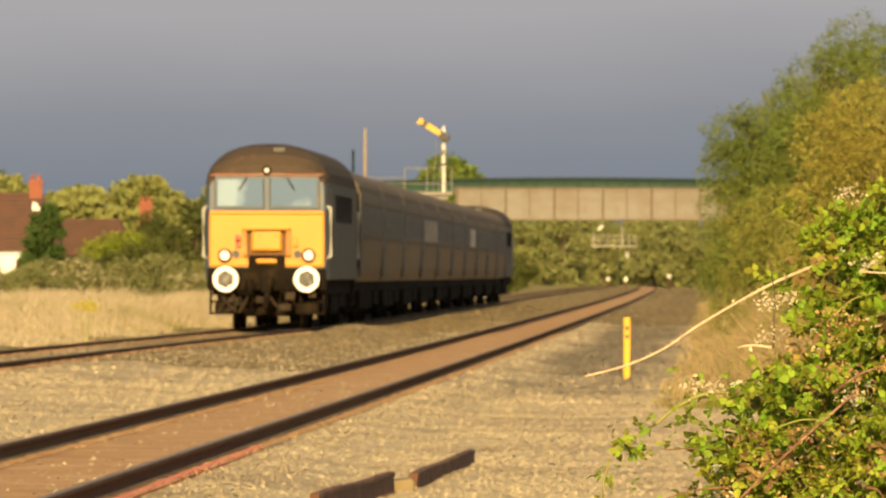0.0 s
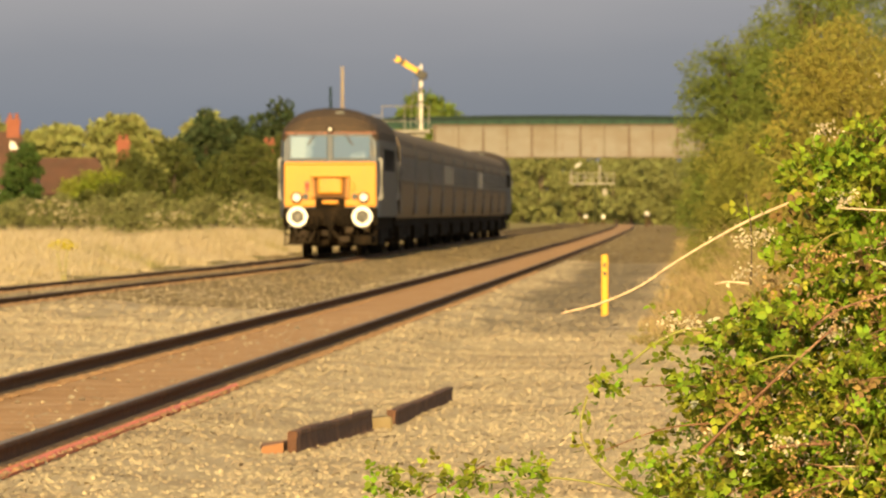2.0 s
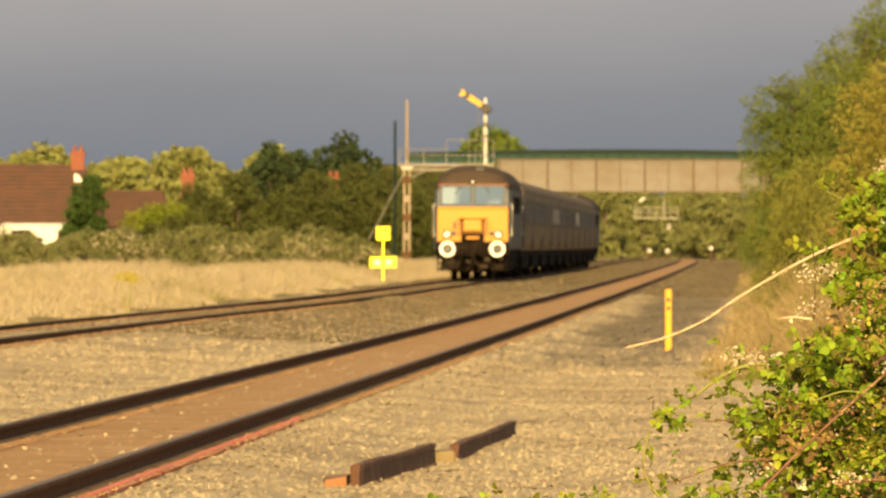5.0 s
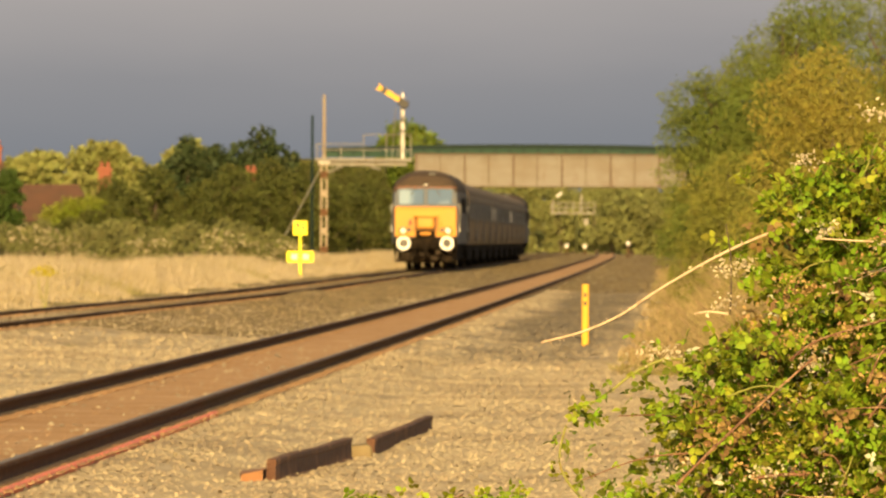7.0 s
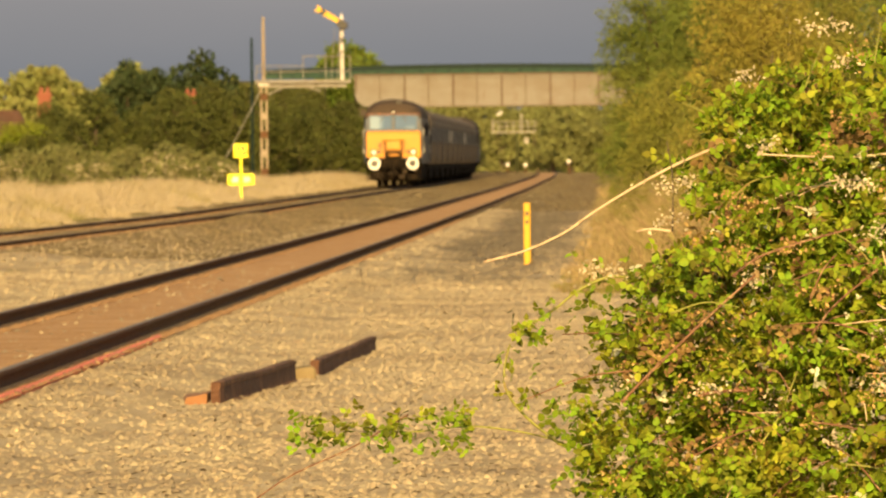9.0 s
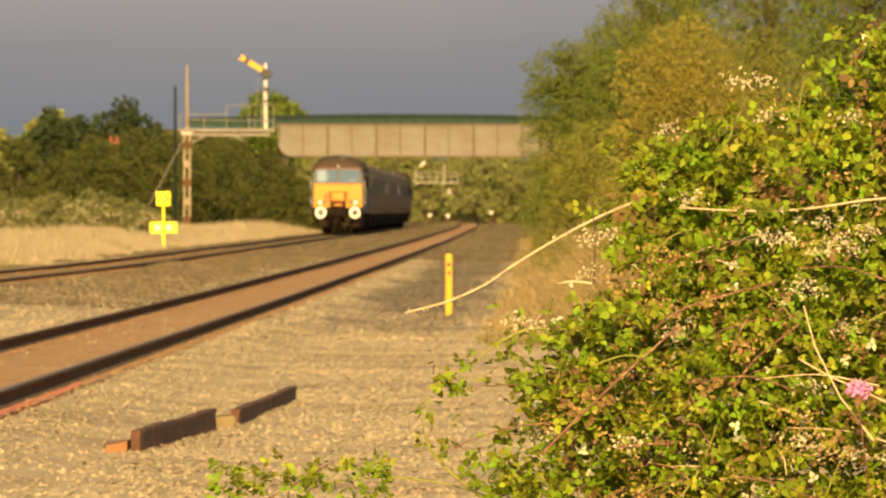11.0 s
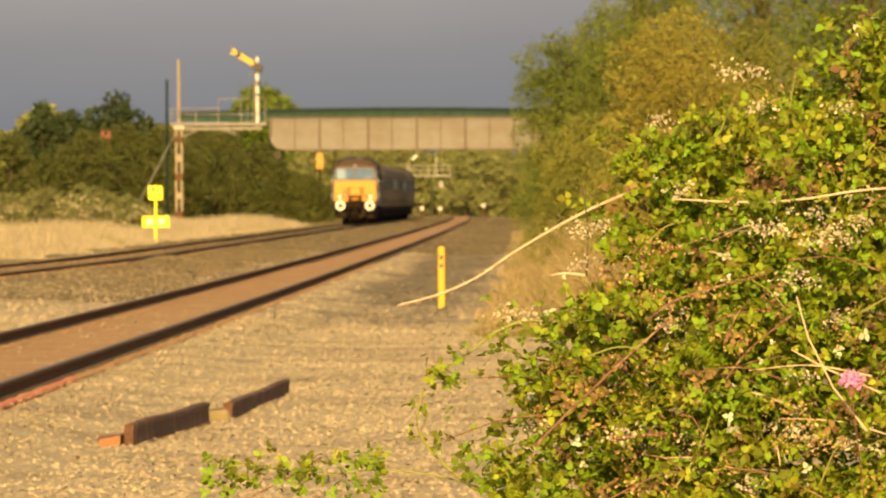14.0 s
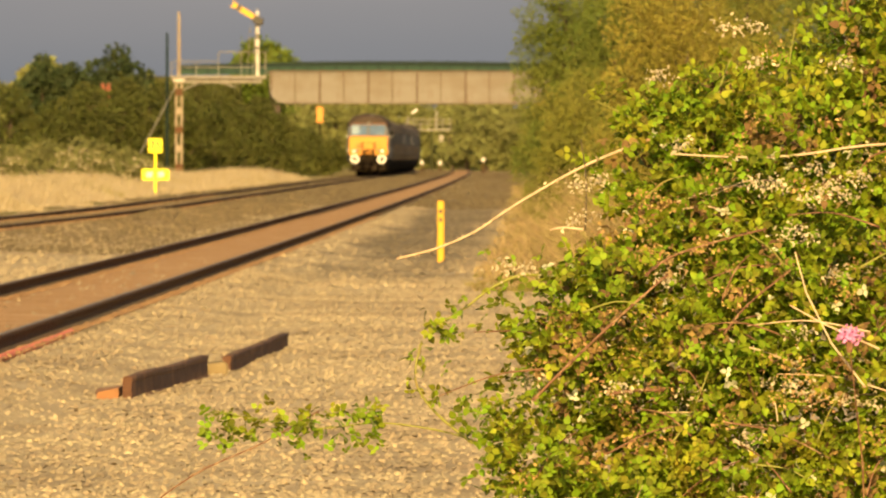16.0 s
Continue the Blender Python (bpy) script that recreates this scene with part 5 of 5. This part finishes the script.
BUSH = np.array([
    (1.12, 35.5, 0.62, 0.34, 0.5, 0.36), (1.42, 35.2, 0.95, 0.40, 0.6, 0.42), (1.80, 35.5, 1.15, 0.46, 0.7, 0.45), (2.25, 35.8, 1.30, 0.48, 0.7, 0.55),
    (1.28, 35.0, 0.35, 0.45, 0.5, 0.40), (1.80, 35.0, 0.55, 0.58, 0.6, 0.55), (2.40, 35.2, 0.80, 0.5, 0.6, 0.65), (1.18, 35.4, 0.98, 0.22, 0.3, 0.26),
    (2.05, 35.4, 1.62, 0.34, 0.4, 0.20), (1.60, 35.6, 1.38, 0.26, 0.4, 0.20), (1.38, 35.5, 1.42, 0.16, 0.3, 0.18), (2.45, 35.8, 1.85, 0.4, 0.5, 0.3), (1.55, 35.7, 1.62, 0.16, 0.3, 0.10), (2.2, 35.8, 1.95, 0.28, 0.4, 0.20),
    (1.55, 34.75, 0.40, 0.48, 0.3, 0.36), (2.15, 34.75, 0.50, 0.5, 0.3, 0.42), (1.75, 34.9, 0.85, 0.45, 0.3, 0.35)])
# sparse shoots rising over the thicket
SHOOTS = np.array([
    (1.28, 35.6, 1.64, 0.09, 0.25, 0.08), (1.41, 35.6, 1.62, 0.13, 0.30, 0.10), (1.60, 35.6, 1.72, 0.14, 0.30, 0.10), (1.79, 35.7, 1.77, 0.14, 0.30, 0.11), (1.97, 35.7, 1.90, 0.13, 0.30, 0.11), (1.17, 35.5, 1.52, 0.07, 0.20, 0.07), (1.51, 35.5, 1.59, 0.17, 0.30, 0.10)])
bush = tagged(empty("bramble_bush"), "sunlit bramble thicket with green leaves and dry flower sprays", "bramble")
sprigs = lobes(BUSH[:, :3], BUSH[:, 3:], 2300, 0.55)
pts = np.repeat(sprigs, 10, axis=0) + RNG.normal(size=(23000, 3)) * np.array([0.042, 0.045, 0.026])
v, f = leaflets(pts, 0.028, np.array([-0.3, -0.5, -0.1]))
arrays("foliage", v, f, BRAMBLE, bush)
tops = lobes(SHOOTS[:, :3], SHOOTS[:, 3:] * 1.3, 95, 0.2)
pts = np.repeat(tops, 7, axis=0) + RNG.normal(size=(665, 3)) * np.array([0.035, 0.035, 0.022])
v, f = leaflets(pts, 0.026, np.array([-0.3, -0.5, 0.1]))
arrays("top_leaves", v, f, BRAMBLE, bush)
pts = np.repeat(lobes(BUSH[:, :3], BUSH[:, 3:] * 0.98, 260, 0.8), 7, axis=0) + RNG.normal(size=(1820, 3)) * 0.03
v, f = leaflets(pts, 0.028, np.array([-0.3, -0.5, -0.3]))
part_dry = arrays("withered_leaves", v, f, DRY_LEAF, bush)
part_dry["label"] = "withered brown leaves and seed heads"
pts = lobes(BUSH[:, :3], BUSH[:, 3:] * 1.0, 420, 0.85)
v, f = leaflets(pts, 0.022, np.array([-0.3, -0.5, 0.3]))
arrays("turned_leaves", v, f, PALE_LEAF, bush)["label"] = "upturned leaves showing pale undersides"
heads = lobes(BUSH[:, :3], BUSH[:, 3:] * 1.02, 900, 0.85)
heads = heads[heads[:, 1] < 35.3][:150]
heads = np.concatenate([heads, np.array([(1.682, 34.45, 1.807), (1.751, 34.45, 0.834), (1.794, 34.45, 0.791), (1.725, 34.45, 0.86), (1.699, 34.45, 0.756), (1.553, 34.45, 1.084), (1.312, 34.45, 1.221), (1.088, 34.45, 0.911), (1.863, 34.45, 1.6), (1.622, 34.45, 1.6), (1.467, 34.45, 1.221)])])
pp = np.concatenate([c + RNG.normal(size=(40, 3)) * np.array([0.030, 0.018, 0.022]) for c in heads])
v, f = leaf_cloud(pp, 0.013, up=0.0)
seeds = arrays("dry_seed", v, f, SEED, bush)
seeds["label"], seeds["kind"] = "tan clusters of dry seed heads", "stuff"
# dry flower sprays on the sunny face
sprays = lobes(BUSH[:, :3], BUSH[:, 3:] * 1.02, 900, 0.85)
sprays = sprays[sprays[:, 1] < 35.35][:105]
sprays = np.concatenate([sprays[:60], np.array([(1.774, 34.45, 1.256), (1.725, 34.45, 1.27), (1.631, 34.45, 1.419), (1.691, 34.45, 1.411), (1.811, 34.45, 1.462), (1.846, 34.45, 1.411), (1.898, 34.45, 1.385), (1.794, 34.45, 1.376), (1.536, 34.45, 1.893), (1.613, 34.45, 1.893), (1.639, 34.45, 1.79), (0.864, 34.45, 1.161), (0.916, 34.45, 1.152), (1.734, 34.45, 0.799), (1.777, 34.45, 0.773), (1.14, 34.45, 1.428), (1.088, 34.45, 1.402), (1.071, 34.45, 1.307), (1.329, 34.45, 1.747), (1.381, 34.45, 1.531), (1.209, 34.45, 0.791), (1.898, 34.45, 0.756), (1.588, 34.45, 0.636), (1.932, 34.45, 1.437)])])
pp = np.concatenate([c + RNG.normal(size=(50, 3)) * np.array([0.027, 0.02, 0.014]) for c in sprays])
v, f = leaf_cloud(pp, 0.014, up=0.0)
arrays("flower_sprays", v, f, PETAL, bush)["label"] = "bleached cream flower sprays"


def cane(points, r0, r1, mat, thorns=True):
    p = [Vector(q) for q in points]
    fine = []
    for i in range(len(p) - 1):
        a, b, c, d = p[max(i - 1, 0)], p[i], p[i + 1], p[min(i + 2, len(p) - 1)]
        for j in range(6):
            t = j / 6
            fine.append(0.5 * ((2 * b) + (c - a) * t + (2 * a - 5 * b + 4 * c - d) * t * t + (3 * b - a - 3 * c + d) * t ** 3))
    fine.append(p[-1])
    n = len(fine)
    bm = sweep(bmesh.new(), fine, [r0 + (r1 - r0) * i / (n - 1) for i in range(n)], 7)
    if thorns:
        rnd = random.Random(n)
        for i in range(0, n - 1):
            for _ in range(2):
                q = fine[i].lerp(fine[i + 1], rnd.random())
                d = Vector((rnd.uniform(-1, 1), rnd.uniform(-1, 1), rnd.uniform(-1, 1))).normalized()
                rod(bm, q, q + d * (0.008 + r0 * 1.5), r0 * 0.8, 0.0006, 4)
    return part("cane", bm, mat, bush, "", True)


cane([(0.54, 35.4, 1.178), (0.67, 35.4, 1.212), (0.79, 35.42, 1.265), (0.892, 35.45, 1.333), (1.069, 35.5, 1.436), (1.229, 35.5, 1.511), (1.371, 35.5, 1.55), (1.55, 35.6, 1.45)], 0.0034, 0.0052, CANE)
cane([(1.387, 35.0, 1.507), (1.604, 35.0, 1.4965), (1.78, 35.0, 1.5035), (2.05, 35.0, 1.537), (2.4, 35.1, 1.52)], 0.0028, 0.0046, CANE)
for x0, z0, x1, z1 in ((1.45, 1.45, 1.15, 1.68), (1.5, 1.5, 1.62, 1.86), (1.75, 1.55, 1.80, 1.92), (1.4, 1.45, 1.32, 1.75)):
    cane([(x0, 35.5, z0), ((x0 + x1) / 2, 35.5, (z0 + z1) / 2 + 0.04), (x1, 35.55, z1)], 0.0035, 0.0018, CANE_GREEN)
cane([(1.015, 35.2, 1.27), (1.06, 35.2, 1.277), (1.12, 35.2, 1.27)], 0.003, 0.005, CANE, False)
cane([(0.69, 35.3, 0.985), (0.76, 35.3, 1.03), (0.84, 35.3, 1.09), (0.95, 35.3, 1.13), (1.1, 35.4, 1.1)], 0.0035, 0.006, CANE_GREEN)
cane([(-0.03, 35.5, 0.70), (0.12, 35.5, 0.67), (0.30, 35.5, 0.645), (0.52, 35.5, 0.66), (0.8, 35.5, 0.6), (1.0, 35.5, 0.45)], 0.0018, 0.0035, CANE_GREEN)
cane([(0.30, 35.5, 0.70), (0.12, 35.4, 0.60), (-0.1, 35.3, 0.50), (-0.35, 35.2, 0.32)], 0.0022, 0.003, CANE_RED)
cane([(0.62, 35.4, 0.92), (0.60, 35.4, 0.80), (0.66, 35.4, 0.70), (0.78, 35.4, 0.6)], 0.003, 0.005, CANE_GREEN)
# stout old canes across the sunny face
cane([(0.947, 34.65, 0.75), (1.05, 34.65, 0.853), (1.205, 34.65, 0.999), (1.363, 34.65, 1.138)], 0.0051, 0.0036, CANE_RED)
cane([(1.291, 34.65, 1.133), (1.377, 34.65, 1.193), (1.531, 34.65, 1.243), (1.665, 34.65, 1.277)], 0.0042, 0.003, CANE_RED)
cane([(1.557, 34.65, 0.927), (1.66, 34.65, 0.899), (1.768, 34.65, 0.856)], 0.003, 0.0024, CANE)
cane([(1.377, 34.65, 0.621), (1.437, 34.65, 0.715), (1.509, 34.65, 0.896)], 0.0036, 0.0024, CANE_GREEN)
cane([(1.531, 34.65, 0.947), (1.605, 34.65, 1.042), (1.739, 34.65, 1.15)], 0.0036, 0.003, CANE_RED)
cane([(1.195, 34.65, 0.772), (1.274, 34.65, 0.782), (1.351, 34.65, 0.781)], 0.0054, 0.0042, CANE_RED)
cane([(1.549, 34.65, 0.662), (1.652, 34.65, 0.676), (1.755, 34.65, 0.659)], 0.0021, 0.0018, CANE)
cane([(1.695, 34.65, 0.621), (1.634, 34.65, 0.741), (1.609, 34.65, 0.836)], 0.0018, 0.0012, CANE_RED)
cane([(1.112, 35.2, 1.55), (1.129, 35.2, 1.426), (1.126, 35.2, 1.268)], 0.0018, 0.0024, BARK)
rnd = random.Random(4)
for i in range(120):
    b = BUSH[rnd.randrange(len(BUSH))]
    s = Vector((b[0] + rnd.uniform(-1, 1) * b[3] * 0.8, b[1] - b[4] * rnd.uniform(0.75, 1.02), b[2] + rnd.uniform(-0.9, 0.35) * b[5]))
    d = Vector((rnd.uniform(-0.5, 0.4), rnd.uniform(-0.12, 0.03), rnd.uniform(-0.15, 0.22)))
    if s.z + d.z * 0.8 > 1.45 or (s.x + d.x * 0.8 < 1.28 and s.z + d.z * 0.8 > 1.05):
        continue
    cane([s, s + d * 0.4 + Vector((0, 0, 0.03)), s + d * 0.8 + Vector((0, 0, 0.01))], 0.0035, 0.0016, (CANE_RED, CANE_RED, CANE_RED, CANE_GREEN, CANE)[i % 5], False)
# leaves on the outlying shoots
shoot = np.concatenate([np.stack([RNG.uniform(0.62, 0.80, 26), RNG.uniform(35.2, 35.4, 26), 0.98 + RNG.normal(size=26) * 0.035], 1),
                        np.stack([RNG.uniform(0.58, 0.72, 22), RNG.uniform(35.3, 35.5, 22), RNG.uniform(0.70, 0.95, 22)], 1),
                        np.stack([RNG.uniform(-0.06, 0.50, 150), RNG.uniform(35.4, 35.6, 150), 0.655 + RNG.normal(size=150) * 0.038], 1),
                        np.stack([RNG.uniform(0.82, 1.1, 30), RNG.uniform(35.2, 35.5, 30), 1.10 + RNG.normal(size=30) * 0.05], 1)])
v, f = leaflets(shoot, 0.024, np.array([-0.3, -0.5, -0.1]))
arrays("shoot_leaves", v, f, BRAMBLE, bush)

thistle = tagged(empty("thistle", 1.817, 34.2, 0.077), "pink thistle flower on a thin pale stem", "flower")
part("stem", sweep(bmesh.new(), [(0.15, 0.2, 0.0), (0.12, 0.05, 0.5), (0.07, -0.15, 0.85)], [0.003, 0.0025, 0.002], 6), CANE_RED, thistle)
part("bract", rod(bmesh.new(), (0.07, -0.15, 0.83), (0.07, -0.15, 0.865), 0.008, 0.015, 10), CANE_RED, thistle)
pp = np.array([0.07, -0.15, 0.88]) + RNG.normal(size=(190, 3)) * np.array([0.017, 0.012, 0.011])
v, f = leaf_cloud(pp, 0.020, droop=-0.8)
arrays("petals", v, f, PINK, thistle)
grass = tagged(empty("grass_stem", 1.6, 34.3, 0.1), "thin bleached grass stem among brambles", "grass stem")
part("stalk", sweep(bmesh.new(), [(0.349, 0, 0.697), (0.246, 0, 0.831), (0.169, 0, 0.985), (0.135, 0, 1.109)], [0.004, 0.0034, 0.003, 0.0025], 6), CANE, grass)
part("stalk", sweep(bmesh.new(), [(0.392, 0, 0.814), (0.221, 0, 0.891), (0.118, 0, 0.948)], [0.0035, 0.003, 0.0028], 6), CANE, grass)


# ---- loose stones on the ballast ----
def stones(name, count, y0, y1, left, right, size, mat, label, keep_off=True, lift=0.006):
    y = y0 + (y1 - y0) * RNG.uniform(0, 1, count) ** 1.4
    x = left(y) + (right(y) - left(y)) * RNG.uniform(0, 1, count)
    if keep_off:
        ok = (np.abs(x - near_x(y)) > 0.86 + size) & (np.abs(np.abs(x - far_x(y)) - 0.7525) > 0.08 + size)
        x, y = x[ok], y[ok]
    k = len(x)
    z = ground_z(x, y) + lift
    r = size * RNG.uniform(0.45, 1.3, k)
    base = np.array([(1, 0, 0), (0, 1, 0), (-1, 0, 0), (0, -1, 0), (0.1, 0.1, 0.55), (-0.2, 0, -0.5)])
    v = base[None] * (1 + 0.35 * RNG.normal(size=(k, 6, 1)).clip(-1, 1)) + RNG.normal(size=(k, 6, 3)) * 0.15
    a = RNG.uniform(0, math.tau, k)
    c, s = np.cos(a)[:, None], np.sin(a)[:, None]
    v = np.stack([v[:, :, 0] * c - v[:, :, 1] * s, v[:, :, 0] * s + v[:, :, 1] * c, v[:, :, 2]], -1) * r[:, None, None]
    v += np.stack([x, y, z], 1)[:, None]
    t = np.array([(0, 1, 4), (1, 2, 4), (2, 3, 4), (3, 0, 4)])
    f = (np.arange(k)[:, None, None] * 6 + t[None]).reshape(-1, 3)
    return tagged(arrays(name, v.reshape(-1, 3), f, mat), label, "stones", kind="stuff")


stones("ballast_stones", 95000, 46, 140, lambda y: near_x(y) - 4.4, lambda y: near_x(y) + 5.2, 0.020, STONE, "loose pale ballast stones")
stones("ballast_stones", 30000, 128, 330, lambda y: far_x(y) - 2.2, lambda y: near_x(y) + 4.5, 0.035, STONE, "loose pale ballast stones")
stones("dirty_stones", 26000, 160, 330, lambda y: far_x(y) - 2.2, lambda y: near_x(y) - 0.9, 0.034, DIRTY_STONE, "dirty ballast stones between the tracks")
stones("pale_stones", 350, 50, 150, lambda y: near_x(y) - 0.62, lambda y: near_x(y) + 0.62, 0.026, STONE, "scattered pale stones between the rails", keep_off=False, lift=0.024)
for a, b in ((-0.69, -0.60), (0.81, 0.90)):
    stones("rail_foot_grit", 9000, 46, 260, lambda y: near_x(y) + a, lambda y: near_x(y) + b, 0.022, GRIT, "rust-coloured grit heaped along the rail foot", keep_off=False, lift=0.03)
for a, b in ((-0.69, -0.60), (0.81, 0.92)):
    stones("rail_foot_grit", 5000, 110, 380, lambda y: far_x(y) + a, lambda y: far_x(y) + b, 0.030, GRIT, "brown grit heaped along the far rail foot", keep_off=False, lift=0.03)
stones("rusty_grit", 14000, 56, 520, lambda y: near_x(y) - 0.68, lambda y: near_x(y) + 0.68, 0.010, GRIT, "rust-coloured grit between the rails", keep_off=False, lift=0.021)
stones("ballast_lumps", 45000, 320, 1100, lambda y: far_x(y) - 2.3, lambda y: near_x(y) + 4.3, 0.07, DIRTY_STONE, "distant lumpy ballast surface")

motions()
